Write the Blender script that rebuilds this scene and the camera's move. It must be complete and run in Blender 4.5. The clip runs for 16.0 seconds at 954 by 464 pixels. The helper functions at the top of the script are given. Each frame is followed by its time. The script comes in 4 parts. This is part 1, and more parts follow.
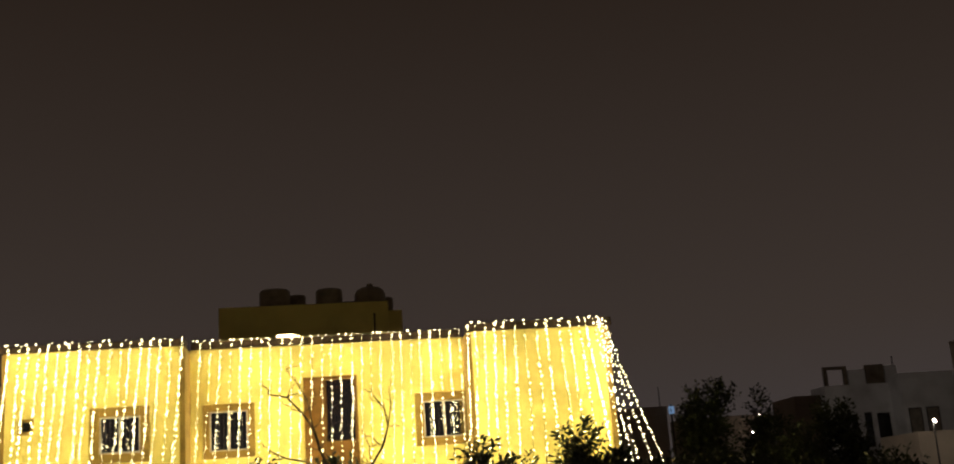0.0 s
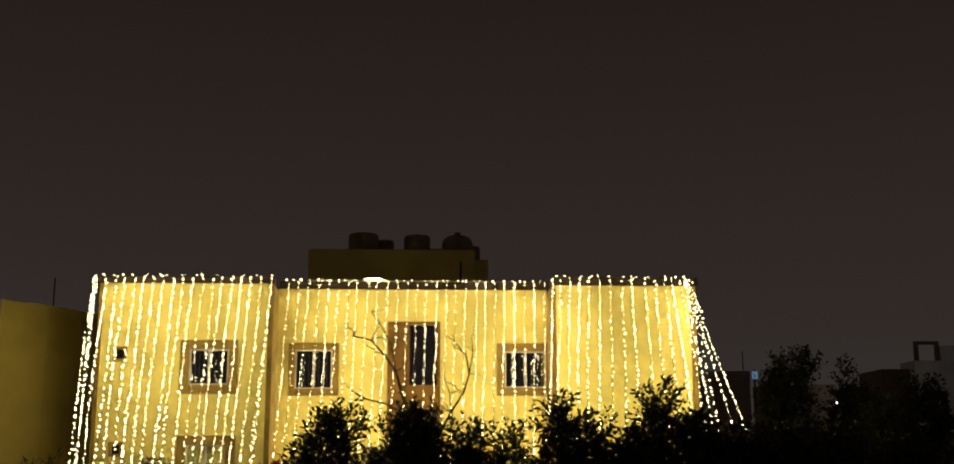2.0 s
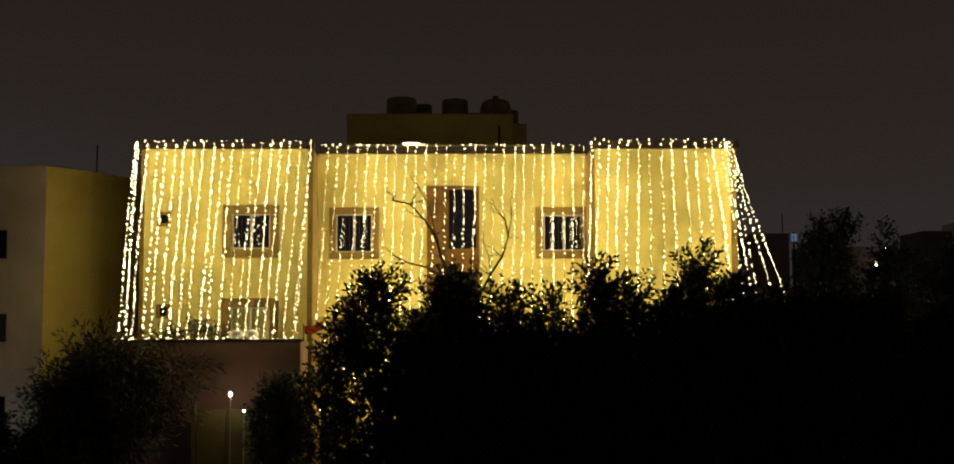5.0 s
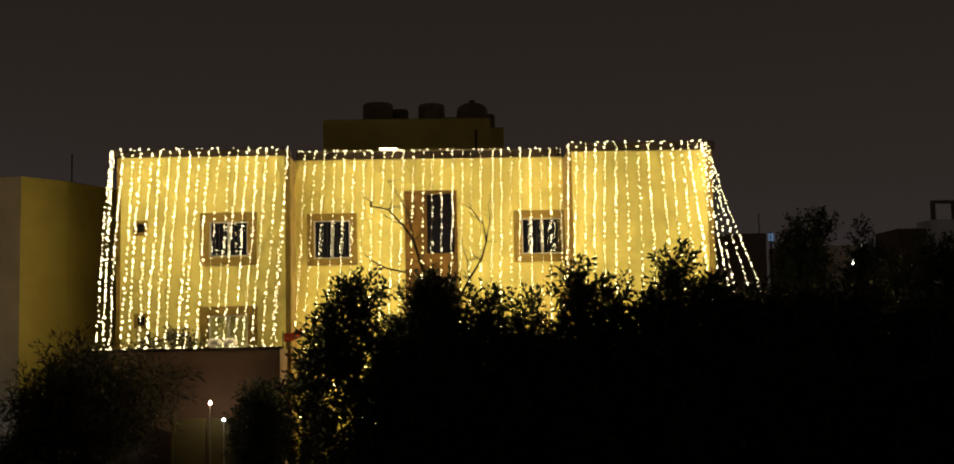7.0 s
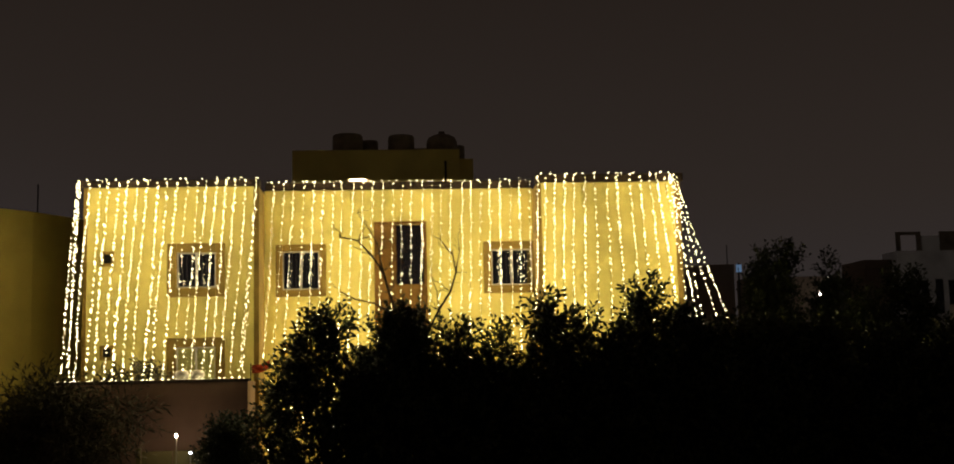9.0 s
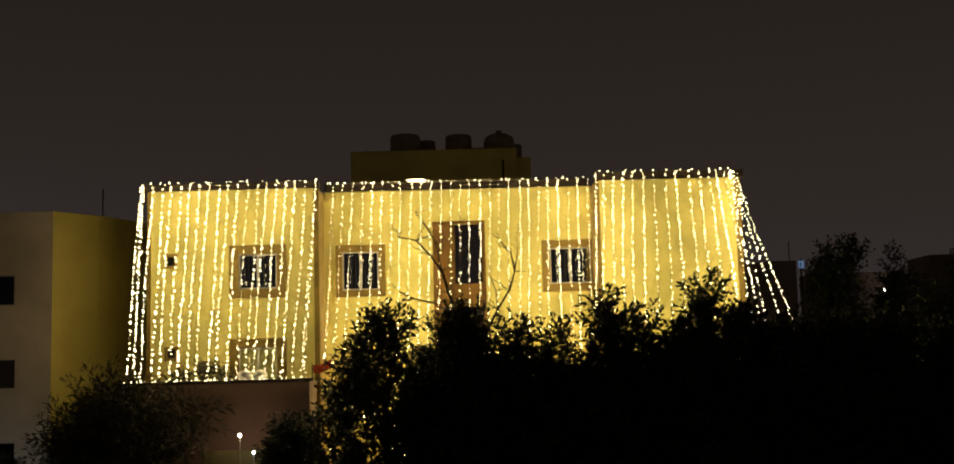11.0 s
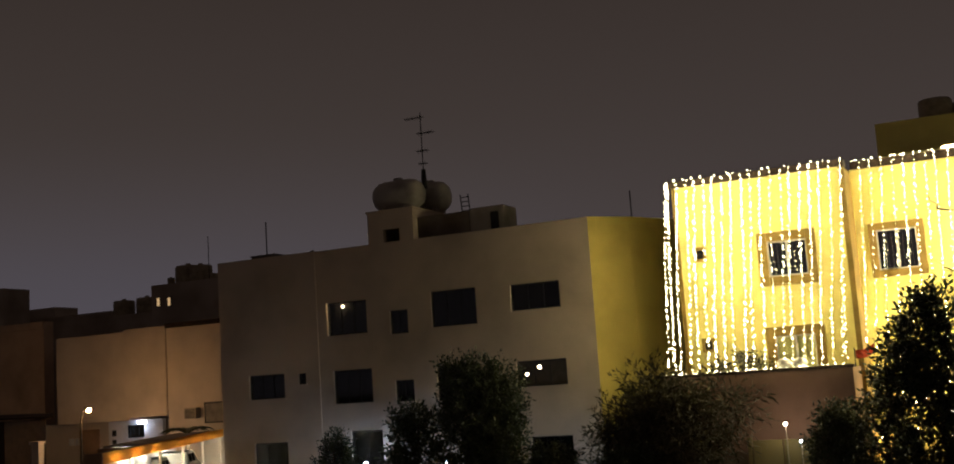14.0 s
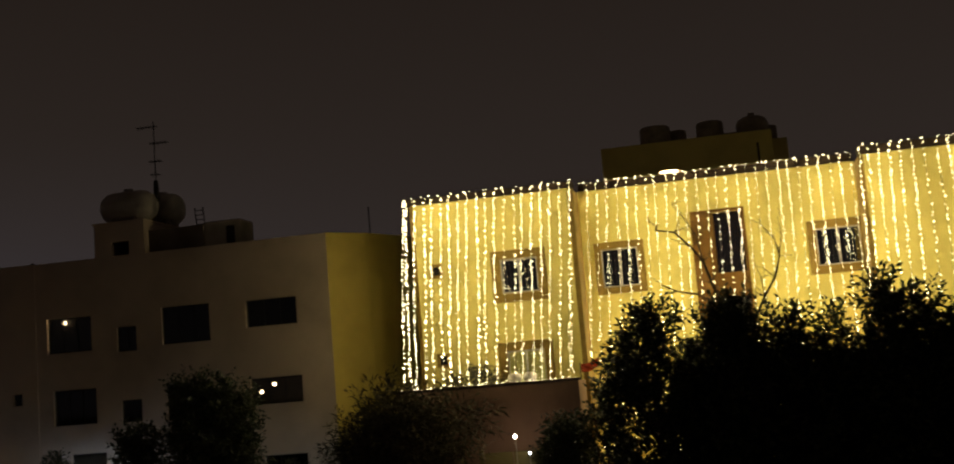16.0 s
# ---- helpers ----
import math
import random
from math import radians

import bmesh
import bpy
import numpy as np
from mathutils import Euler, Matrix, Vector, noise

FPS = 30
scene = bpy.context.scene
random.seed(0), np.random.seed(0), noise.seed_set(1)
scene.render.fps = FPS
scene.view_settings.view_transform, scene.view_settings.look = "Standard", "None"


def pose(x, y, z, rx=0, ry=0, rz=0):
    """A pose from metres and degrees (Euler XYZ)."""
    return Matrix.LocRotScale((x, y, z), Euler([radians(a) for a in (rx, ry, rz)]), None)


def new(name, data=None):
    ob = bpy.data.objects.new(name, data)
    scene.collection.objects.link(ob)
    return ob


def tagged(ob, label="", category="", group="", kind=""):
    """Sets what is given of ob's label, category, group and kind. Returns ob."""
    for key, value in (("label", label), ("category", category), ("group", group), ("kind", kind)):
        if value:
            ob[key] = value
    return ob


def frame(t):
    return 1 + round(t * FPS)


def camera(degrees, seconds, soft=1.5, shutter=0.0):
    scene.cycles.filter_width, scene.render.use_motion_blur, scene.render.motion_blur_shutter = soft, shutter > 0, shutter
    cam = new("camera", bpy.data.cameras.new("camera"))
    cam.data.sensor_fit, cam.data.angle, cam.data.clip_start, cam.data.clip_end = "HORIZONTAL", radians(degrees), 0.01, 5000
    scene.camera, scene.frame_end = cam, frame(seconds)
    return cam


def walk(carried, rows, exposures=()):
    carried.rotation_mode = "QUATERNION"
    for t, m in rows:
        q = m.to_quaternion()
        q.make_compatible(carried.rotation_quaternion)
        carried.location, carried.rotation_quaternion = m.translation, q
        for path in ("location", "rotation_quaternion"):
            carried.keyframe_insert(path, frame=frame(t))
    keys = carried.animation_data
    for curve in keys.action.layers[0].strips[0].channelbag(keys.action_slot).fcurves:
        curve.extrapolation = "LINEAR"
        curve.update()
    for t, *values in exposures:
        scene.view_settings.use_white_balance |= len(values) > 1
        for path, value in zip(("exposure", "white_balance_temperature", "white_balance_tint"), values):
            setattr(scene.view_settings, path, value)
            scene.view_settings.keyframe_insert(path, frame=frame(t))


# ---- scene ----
cam = camera(44.98, 16.0, 1.85, 0.3)
EYE_HEIGHT = 4.8
# seconds, yaw, pitch, roll of a camera that turns where it stands
TURNS = [
    (0.0, -6.90, 13.97, 3.94),
    (0.5, -4.99, 12.91, -0.22),
    (1.0, -4.48, 11.64, -1.29),
    (1.5, -3.92, 11.40, -0.03),
    (2.0, -3.22, 11.71, 0.19),
    (2.5, -1.99, 11.48, 0.08),
    (3.0, -1.67, 11.47, 0.70),
    (3.5, -1.03, 10.32, 1.24),
    (4.0, -1.22, 7.99, 0.24),
    (4.5, -1.25, 5.02, 0.18),
    (6.8, -1.98, 4.89, 1.19),
    (7.0, -2.28, 5.16, 1.19),
    (7.5, -2.80, 5.41, 1.34),
    (8.0, -3.63, 5.46, 1.42),
    (8.5, -3.74, 5.98, 1.36),
    (9.0, -3.79, 6.67, 1.30),
    (9.2, -3.74, 6.73, 1.30),
    (11.3, -0.65, 6.66, 1.62),
    (11.5, -0.50, 6.63, 1.62),
    (12.0, 5.05, 6.79, 1.06),
    (12.5, 10.49, 6.85, 1.58),
    (13.0, 18.45, 7.14, 2.30),
    (13.5, 24.94, 7.25, 2.72),
    (14.0, 25.35, 7.46, 3.86),
    (14.5, 24.66, 7.53, 3.74),
    (15.0, 20.11, 7.87, 4.58),
    (15.5, 15.95, 7.63, 4.81),
    (16.0, 12.36, 7.29, 4.69),
]

walk(cam, [(t, pose(0, 0, EYE_HEIGHT, 90 + pitch, roll, yaw)) for t, yaw, pitch, roll in TURNS],
     exposures=[(0.0, 0.62, 6500, 10), (0.5, 0.12, 6500, 10), (1.0, 0.00, 6500, 10), (1.5, 0.10, 6500, 10), (3.5, 0.00, 6500, 10),
                (4.5, -0.16, 6500, 10), (9.2, -0.10, 6500, 10), (11.3, -0.06, 6500, 10), (11.6, -0.06, 6500, 10), (12.0, -0.20, 6500, 10), (12.5, -0.20, 6450, 10), (13.0, 0.08, 6300, 10),
                (13.5, 0.68, 6150, 10), (14.0, 1.10, 5950, 10), (14.5, 0.66, 6200, 10), (15.0, 0.28, 6400, 10), (15.5, -0.02, 6500, 10),
                (16.0, -0.12, 6500, 10)])

# ---- night sky over the town ----
world = bpy.data.worlds.new("night_sky")
scene.world = world
world.use_nodes = True
wn, wl = world.node_tree.nodes, world.node_tree.links
wn.clear()
w_out = wn.new("ShaderNodeOutputWorld")
w_bg = wn.new("ShaderNodeBackground")
w_coord = wn.new("ShaderNodeTexCoord")
w_sep = wn.new("ShaderNodeSeparateXYZ")
w_ramp = wn.new("ShaderNodeValToRGB")
w_ramp.color_ramp.elements[0].position, w_ramp.color_ramp.elements[0].color = 0.0, (0.0285, 0.0240, 0.0245, 1)
w_ramp.color_ramp.elements[1].position, w_ramp.color_ramp.elements[1].color = 0.45, (0.0118, 0.0078, 0.0057, 1)
mid = w_ramp.color_ramp.elements.new(0.14)
mid.color = (0.0240, 0.0180, 0.0152, 1)
wl.new(w_coord.outputs["Generated"], w_sep.inputs[0])
wl.new(w_sep.outputs["Z"], w_ramp.inputs[0])
# cool glow of the town, low down towards the apartments
w_west, w_low, w_fac, w_glow = (wn.new("ShaderNodeMapRange"), wn.new("ShaderNodeMapRange"), wn.new("ShaderNodeMath"), wn.new("ShaderNodeMix"))
w_west.interpolation_type = w_low.interpolation_type = "SMOOTHSTEP"
w_west.inputs["From Min"].default_value, w_west.inputs["From Max"].default_value = -0.05, -0.75
w_low.inputs["From Min"].default_value, w_low.inputs["From Max"].default_value = 0.24, 0.02
w_fac.operation = "MULTIPLY"
w_glow.data_type = "RGBA"
w_glow.inputs["B"].default_value = (0.0335, 0.0285, 0.0320, 1)
wl.new(w_sep.outputs["X"], w_west.inputs["Value"])
wl.new(w_sep.outputs["Z"], w_low.inputs["Value"])
wl.new(w_west.outputs[0], w_fac.inputs[0])
wl.new(w_low.outputs[0], w_fac.inputs[1])
wl.new(w_fac.outputs[0], w_glow.inputs["Factor"])
wl.new(w_ramp.outputs[0], w_glow.inputs["A"])
wl.new(w_glow.outputs["Result"], w_bg.inputs["Color"])
w_bg.inputs["Strength"].default_value = 1.15
wl.new(w_bg.outputs[0], w_out.inputs[0])


# ---- materials ----
def material(name, colour, rough=0.8, metal=0.0, vary=0.15, scale=3.0, grain=40.0, bump=0.15, spec=0.3, stain=None, rand=0.0):
    """Painted, plastered or bare surface: two scales of variation and a fine relief."""
    m = bpy.data.materials.new(name)
    m.use_nodes = True
    n, l = m.node_tree.nodes, m.node_tree.links
    b = n["Principled BSDF"]
    b.inputs["Roughness"].default_value = rough
    b.inputs["Metallic"].default_value = metal
    b.inputs["Specular IOR Level"].default_value = spec
    coord = n.new("ShaderNodeTexCoord")
    big, fine = n.new("ShaderNodeTexNoise"), n.new("ShaderNodeTexNoise")
    big.inputs["Scale"].default_value, big.inputs["Detail"].default_value = scale, 5
    fine.inputs["Scale"].default_value, fine.inputs["Detail"].default_value = grain, 3
    l.new(coord.outputs["Object"], big.inputs["Vector"])
    l.new(coord.outputs["Object"], fine.inputs["Vector"])
    mix = n.new("ShaderNodeMix")
    mix.data_type = "RGBA"
    dark = stain if stain else tuple(c * (1 - 2 * vary) for c in colour)
    light = tuple(min(1, c * (1 + vary * 0.6)) for c in colour)
    mix.inputs["A"].default_value, mix.inputs["B"].default_value = (*dark, 1), (*light, 1)
    ramp = n.new("ShaderNodeMapRange")
    ramp.inputs["From Min"].default_value, ramp.inputs["From Max"].default_value = 0.28, 0.6
    l.new(big.outputs["Fac"], ramp.inputs["Value"])
    l.new(ramp.outputs["Result"], mix.inputs["Factor"])
    mul = n.new("ShaderNodeMix")
    mul.data_type, mul.blend_type = "RGBA", "MULTIPLY"
    mul.inputs["Factor"].default_value = vary * 1.5
    l.new(mix.outputs["Result"], mul.inputs["A"])
    l.new(fine.outputs["Fac"], mul.inputs["B"])
    last = mul.outputs["Result"]
    if rand:
        info, hsv, rg = n.new("ShaderNodeNewGeometry"), n.new("ShaderNodeHueSaturation"), n.new("ShaderNodeMapRange")
        rg.inputs["To Min"].default_value, rg.inputs["To Max"].default_value = 1 - rand, 1 + rand
        l.new(info.outputs["Random Per Island"], rg.inputs["Value"])
        l.new(rg.outputs["Result"], hsv.inputs["Value"])
        l.new(last, hsv.inputs["Color"])
        last = hsv.outputs["Color"]
    l.new(last, b.inputs["Base Color"])
    if bump:
        bp = n.new("ShaderNodeBump")
        bp.inputs["Strength"].default_value, bp.inputs["Distance"].default_value = bump, 0.02
        l.new(fine.outputs["Fac"], bp.inputs["Height"])
        l.new(bp.outputs["Normal"], b.inputs["Normal"])
    return m


def glowing(name, colour, strength):
    m = bpy.data.materials.new(name)
    m.use_nodes = True
    n, l = m.node_tree.nodes, m.node_tree.links
    n.clear()
    out, em = n.new("ShaderNodeOutputMaterial"), n.new("ShaderNodeEmission")
    em.inputs["Color"].default_value, em.inputs["Strength"].default_value = (*colour, 1), strength
    l.new(em.outputs[0], out.inputs[0])
    return m


def glass(name, mirror=0.38, tint=(0.42, 0.40, 0.36)):
    """Sun-coated window pane: part mirror, part tinted see-through."""
    m = bpy.data.materials.new(name)
    m.use_nodes = True
    n, l = m.node_tree.nodes, m.node_tree.links
    n.clear()
    out, mix, see, shine = n.new("ShaderNodeOutputMaterial"), n.new("ShaderNodeMixShader"), n.new("ShaderNodeBsdfTransparent"), n.new("ShaderNodeBsdfGlossy")
    see.inputs["Color"].default_value = (*tint, 1)
    shine.inputs["Color"].default_value = (0.9, 0.9, 0.86, 1)
    shine.inputs["Roughness"].default_value = 0.02
    wave, bp = n.new("ShaderNodeTexNoise"), n.new("ShaderNodeBump")
    wave.inputs["Scale"].default_value = 2.2
    bp.inputs["Strength"].default_value, bp.inputs["Distance"].default_value = 0.25, 0.01
    l.new(wave.outputs["Fac"], bp.inputs["Height"])
    l.new(bp.outputs["Normal"], shine.inputs["Normal"])
    mix.inputs[0].default_value = mirror
    l.new(see.outputs[0], mix.inputs[1])
    l.new(shine.outputs[0], mix.inputs[2])
    l.new(mix.outputs[0], out.inputs[0])
    return m


def translucent(name, colour):
    """Thin dyed sheet through which lamps shine."""
    m = bpy.data.materials.new(name)
    m.use_nodes = True
    n, l = m.node_tree.nodes, m.node_tree.links
    n.clear()
    out, mix, a, b = n.new("ShaderNodeOutputMaterial"), n.new("ShaderNodeMixShader"), n.new("ShaderNodeBsdfDiffuse"), n.new("ShaderNodeBsdfTranslucent")
    noise_tex, ramp = n.new("ShaderNodeTexNoise"), n.new("ShaderNodeValToRGB")
    noise_tex.inputs["Scale"].default_value = 3.0
    ramp.color_ramp.elements[0].color = (*[c * 0.7 for c in colour], 1)
    ramp.color_ramp.elements[1].color = (*colour, 1)
    l.new(noise_tex.outputs["Fac"], ramp.inputs[0])
    for s in (a, b):
        l.new(ramp.outputs[0], s.inputs["Color"])
    mix.inputs[0].default_value = 0.55
    l.new(a.outputs[0], mix.inputs[1])
    l.new(b.outputs[0], mix.inputs[2])
    l.new(mix.outputs[0], out.inputs[0])
    return m


BULB = 13.4
M_BULB = glowing("fairy_bulb", (1.0, 0.83, 0.44), BULB)
M_WIRE = material("green_black_wire", (0.02, 0.02, 0.015), 0.6, bump=0)
M_PLASTER = material("cream_yellow_plaster", (0.83, 0.69, 0.19), 0.85, vary=0.08, scale=0.7, grain=28, bump=0.25)
# darker and yellower than the beige front of the same building
M_MUSTARD = material("mustard_yellow_wall", (0.53, 0.41, 0.09), 0.88, vary=0.1, scale=0.5, grain=24, bump=0.2)
M_TRIM = material("brown_trim_paint", (0.31, 0.20, 0.04), 0.75, vary=0.14, scale=1.5, grain=30)
M_FASCIA = material("dark_brown_fascia", (0.05, 0.03, 0.016), 0.8, vary=0.2)
M_ANNEX = material("dull_brown_stucco", (0.30, 0.185, 0.115), 0.9, vary=0.15, scale=0.8)
M_WHITE_FRAME = material("white_aluminium", (0.62, 0.57, 0.45), 0.45, vary=0.06)
M_DARK_METAL = material("dark_iron", (0.03, 0.028, 0.025), 0.55, metal=0.4, vary=0.2)
M_GLASS = glass("window_glass")
M_GLASS_DARK = glass("plain_dark_glass", 0.035, (0.55, 0.55, 0.52))
M_GLASS_CLEAR = glass("plain_clear_glass", 0.05, (0.9, 0.92, 0.9))
M_ROOM = material("dim_room_tone", (0.25, 0.22, 0.18), 0.9)
# near-black colour that carries the darkness of unlit rooms behind panes
M_DARK_SHEET = material("dark_room_sheet", (0.035, 0.03, 0.024), 0.95, vary=0.25, scale=2)
M_BLIND = material("yellow_green_blind", (0.78, 0.68, 0.22), 0.8, vary=0.08)
M_TANK = material("tank_plastic", (0.34, 0.28, 0.19), 0.7, vary=0.2)
M_TANK_PALE = material("pale_tank_fibreglass", (0.46, 0.42, 0.36), 0.6, vary=0.2, scale=1.2)
M_CEMENT = material("weathered_cement", (0.36, 0.31, 0.25), 0.92, vary=0.2, scale=0.9)
M_CEMENT_DARK = material("stained_or_shaded_cement", (0.20, 0.16, 0.12), 0.92, vary=0.25, scale=0.9)
M_BEIGE = material("beige_apartment_paint", (0.61, 0.49, 0.36), 0.88, vary=0.12, scale=0.45, grain=22, bump=0.2)
M_WHITEWASH = material("grey_white_paint", (0.66, 0.66, 0.68), 0.85, vary=0.12, scale=0.6)
M_PINK = material("pinkish_beige_paint", (0.60, 0.50, 0.40), 0.88, vary=0.1, scale=0.5)
M_TOWN = material("dark_town_wall", (0.42, 0.34, 0.27), 0.9, vary=0.2, scale=0.3)
M_DOOR = material("red_brown_varnish", (0.23, 0.115, 0.02), 0.6, vary=0.18, scale=1.5, grain=30)
M_OLIVE = material("olive_gate_paint", (0.19, 0.155, 0.05), 0.7, vary=0.12, scale=1.0)
M_POST = material("pale_post_paint", (0.45, 0.40, 0.30), 0.7, vary=0.1)
M_BROWN = material("brown_house_paint", (0.55, 0.38, 0.25), 0.88, vary=0.15, scale=0.5)
M_ASPHALT = material("asphalt", (0.05, 0.048, 0.045), 0.9, vary=0.25, scale=0.5, grain=60)
M_SOIL = material("dusty_ground", (0.15, 0.12, 0.085), 0.95, vary=0.25, scale=0.15, grain=9)
M_LEAF = material("ficus_leaf", (0.06, 0.075, 0.028), 0.5, spec=0.35, vary=0.2, scale=2, bump=0, rand=0.4)
M_LEAF_DULL = material("dusty_leaf", (0.12, 0.105, 0.055), 0.8, vary=0.2, scale=2, bump=0, rand=0.4)
M_BARK = material("grey_brown_bark", (0.11, 0.08, 0.05), 0.9, vary=0.3, scale=6, bump=0.5)
M_RED = material("faded_red_cloth", (0.5, 0.10, 0.04), 0.9, vary=0.2)
M_ORANGE = translucent("orange_awning_sheet", (0.76, 0.46, 0.13))
M_CAR = material("silver_car_paint", (0.5, 0.5, 0.5), 0.3, metal=0.5, vary=0.05, bump=0)
M_VAN = material("white_van_paint", (0.72, 0.72, 0.70), 0.35, vary=0.05, bump=0)
M_RUBBER = material("black_rubber", (0.02, 0.02, 0.02), 0.8)
M_LAMP_WHITE = glowing("white_lamp", (1.0, 0.78, 0.58), 250)
M_LAMP_COOL = glowing("cool_lamp", (0.66, 0.80, 1.0), 50)
M_LAMP_GARDEN = glowing("cool_garden_lamp", (0.55, 0.70, 1.0), 270)
M_LAMP_SODIUM = glowing("sodium_lamp", (1.0, 0.55, 0.20), 500)
M_LAMP_TUBE = glowing("white_tube_lamp", (1.0, 0.88, 0.62), 120)
M_LAMP_ROOM = glowing("room_lamp", (1.0, 0.75, 0.42), 30)
M_LAMP_FAR = glowing("far_lamp", (1.0, 0.90, 0.74), 620)
M_SCREEN = glowing("blue_sign_light", (0.35, 0.6, 1.0), 0.22)


# ---- builders ----
def box(bm, x0, x1, y0, y1, z0, z1):
    c = [bm.verts.new((x, y, z)) for z in (z0, z1) for y in (y0, y1) for x in (x0, x1)]
    for f in ((0, 2, 3, 1), (4, 5, 7, 6), (0, 1, 5, 4), (2, 6, 7, 3), (0, 4, 6, 2), (1, 3, 7, 5)):
        bm.faces.new([c[i] for i in f])


def boxes(*rows):
    bm = bmesh.new()
    for r in rows:
        box(bm, *r)
    return bm


def tube(bm, pts, radii, sides=6, close=True):
    rings = []
    for i, p in enumerate(pts):
        p = Vector(p)
        a, b = Vector(pts[max(i - 1, 0)]), Vector(pts[min(i + 1, len(pts) - 1)])
        d = (b - a).normalized() if (b - a).length > 1e-9 else Vector((0, 0, 1))
        u = d.cross(Vector((0.31, 0.95, 0.05)))
        u = u.normalized() if u.length > 1e-4 else Vector((1, 0, 0))
        v = d.cross(u)
        r = radii[i] if isinstance(radii, (list, tuple)) else radii
        rings.append([bm.verts.new(p + r * (math.cos(k * math.tau / sides) * u + math.sin(k * math.tau / sides) * v)) for k in range(sides)])
    for a, b in zip(rings, rings[1:]):
        for k in range(sides):
            bm.faces.new((a[k], a[(k + 1) % sides], b[(k + 1) % sides], b[k]))
    if close:
        bm.faces.new(rings[0][::-1])
        bm.faces.new(rings[-1])


def part(name, bm, mat, parent=None, label="", bevel=0.0, smooth=False):
    if bevel:
        bmesh.ops.bevel(bm, geom=bm.edges[:], offset=bevel, segments=2, affect="EDGES", profile=0.6)
    bmesh.ops.recalc_face_normals(bm, faces=bm.faces[:])
    me = bpy.data.meshes.new(name)
    bm.to_mesh(me)
    bm.free()
    me.materials.append(mat)
    if smooth:
        for p in me.polygons:
            p.use_smooth = True
    ob = new(name, me)
    if name == "pane":
        ob.visible_shadow = False
    if parent:
        ob.parent = parent
    if label:
        ob["label"] = label
    return ob


def thing(name, at, label, category, group="", kind=""):
    e = new(name)
    e.location = at
    e.empty_display_size = 0.2
    return tagged(e, label, category, group, kind)


def settle(root):
    """Parts are written in world metres: bring them under their thing's base."""
    bpy.context.view_layer.update()
    inv = Matrix.Translation(-root.location)
    for c in root.children:
        c.matrix_parent_inverse = inv
    return root


def wall(x0, x1, z0, z1, y0, y1, holes=()):
    """A wall along x from y0 (front) to y1 with openings (x0, x1, z0, z1) that go right through."""
    xs = sorted({x0, x1, *[h[0] for h in holes], *[h[1] for h in holes]})
    zs = sorted({z0, z1, *[h[2] for h in holes], *[h[3] for h in holes]})
    bm = bmesh.new()
    vs = {}

    def v(x, y, z):
        k = (round(x, 4), round(y, 4), round(z, 4))
        if k not in vs:
            vs[k] = bm.verts.new(k)
        return vs[k]

    def solid(i, j):
        if not (0 <= i < len(xs) - 1 and 0 <= j < len(zs) - 1):
            return False
        cx, cz = (xs[i] + xs[i + 1]) / 2, (zs[j] + zs[j + 1]) / 2
        return not any(h[0] < cx < h[1] and h[2] < cz < h[3] for h in holes)

    for i in range(len(xs) - 1):
        for j in range(len(zs) - 1):
            if not solid(i, j):
                continue
            a, b, c, d = xs[i], xs[i + 1], zs[j], zs[j + 1]
            bm.faces.new((v(a, y0, c), v(b, y0, c), v(b, y0, d), v(a, y0, d)))
            bm.faces.new((v(a, y1, d), v(b, y1, d), v(b, y1, c), v(a, y1, c)))
            for di, dj, p, q in ((-1, 0, (a, c), (a, d)), (1, 0, (b, c), (b, d)), (0, -1, (a, c), (b, c)), (0, 1, (a, d), (b, d))):
                if not solid(i + di, j + dj):
                    bm.faces.new((v(p[0], y0, p[1]), v(q[0], y0, q[1]), v(q[0], y1, q[1]), v(p[0], y1, p[1])))
    return bm


def ring(x0, x1, z0, z1, y0, y1, w, bottom=True):
    """A frame of width w round an opening."""
    rows = [(x0, x0 + w, y0, y1, z0, z1), (x1 - w, x1, y0, y1, z0, z1), (x0 + w, x1 - w, y0, y1, z1 - w, z1)]
    if bottom:
        rows.append((x0 + w, x1 - w, y0, y1, z0, z0 + w))
    return boxes(*rows)


def azx(az, y):
    """x of the line of sight at azimuth az where it reaches y."""
    return -y * math.tan(radians(az))


# ---- the ground ----
bm = bmesh.new()
for i in range(21):
    for j in range(21):
        bm.verts.new((-1500 + 150 * i, -900 + 150 * j, 0))
bm.verts.ensure_lookup_table()
for i in range(20):
    for j in range(20):
        k = i * 21 + j
        bm.faces.new((bm.verts[k], bm.verts[k + 21], bm.verts[k + 22], bm.verts[k + 1]))
tagged(part("ground", bm, M_SOIL), "dusty bare ground between the houses at night", "ground", kind="structure")
tagged(part("road", boxes((-120, 120, 22, 30.5, 0.004, 0.05)), M_ASPHALT), "dark asphalt street in front of the houses", "road", kind="structure")
tagged(part("pavement", boxes((-120, 120, 30.5, 32.0, 0.004, 0.18)), M_CEMENT, bevel=0.02), "raised cement pavement beside the street", "pavement", kind="structure")

# ---- the decorated house ----
FRONT, BACK_WALL = 40.0, 41.8
house = thing("house", (0, 44, 0), "two-storey cream house hung with warm fairy lights", "house")


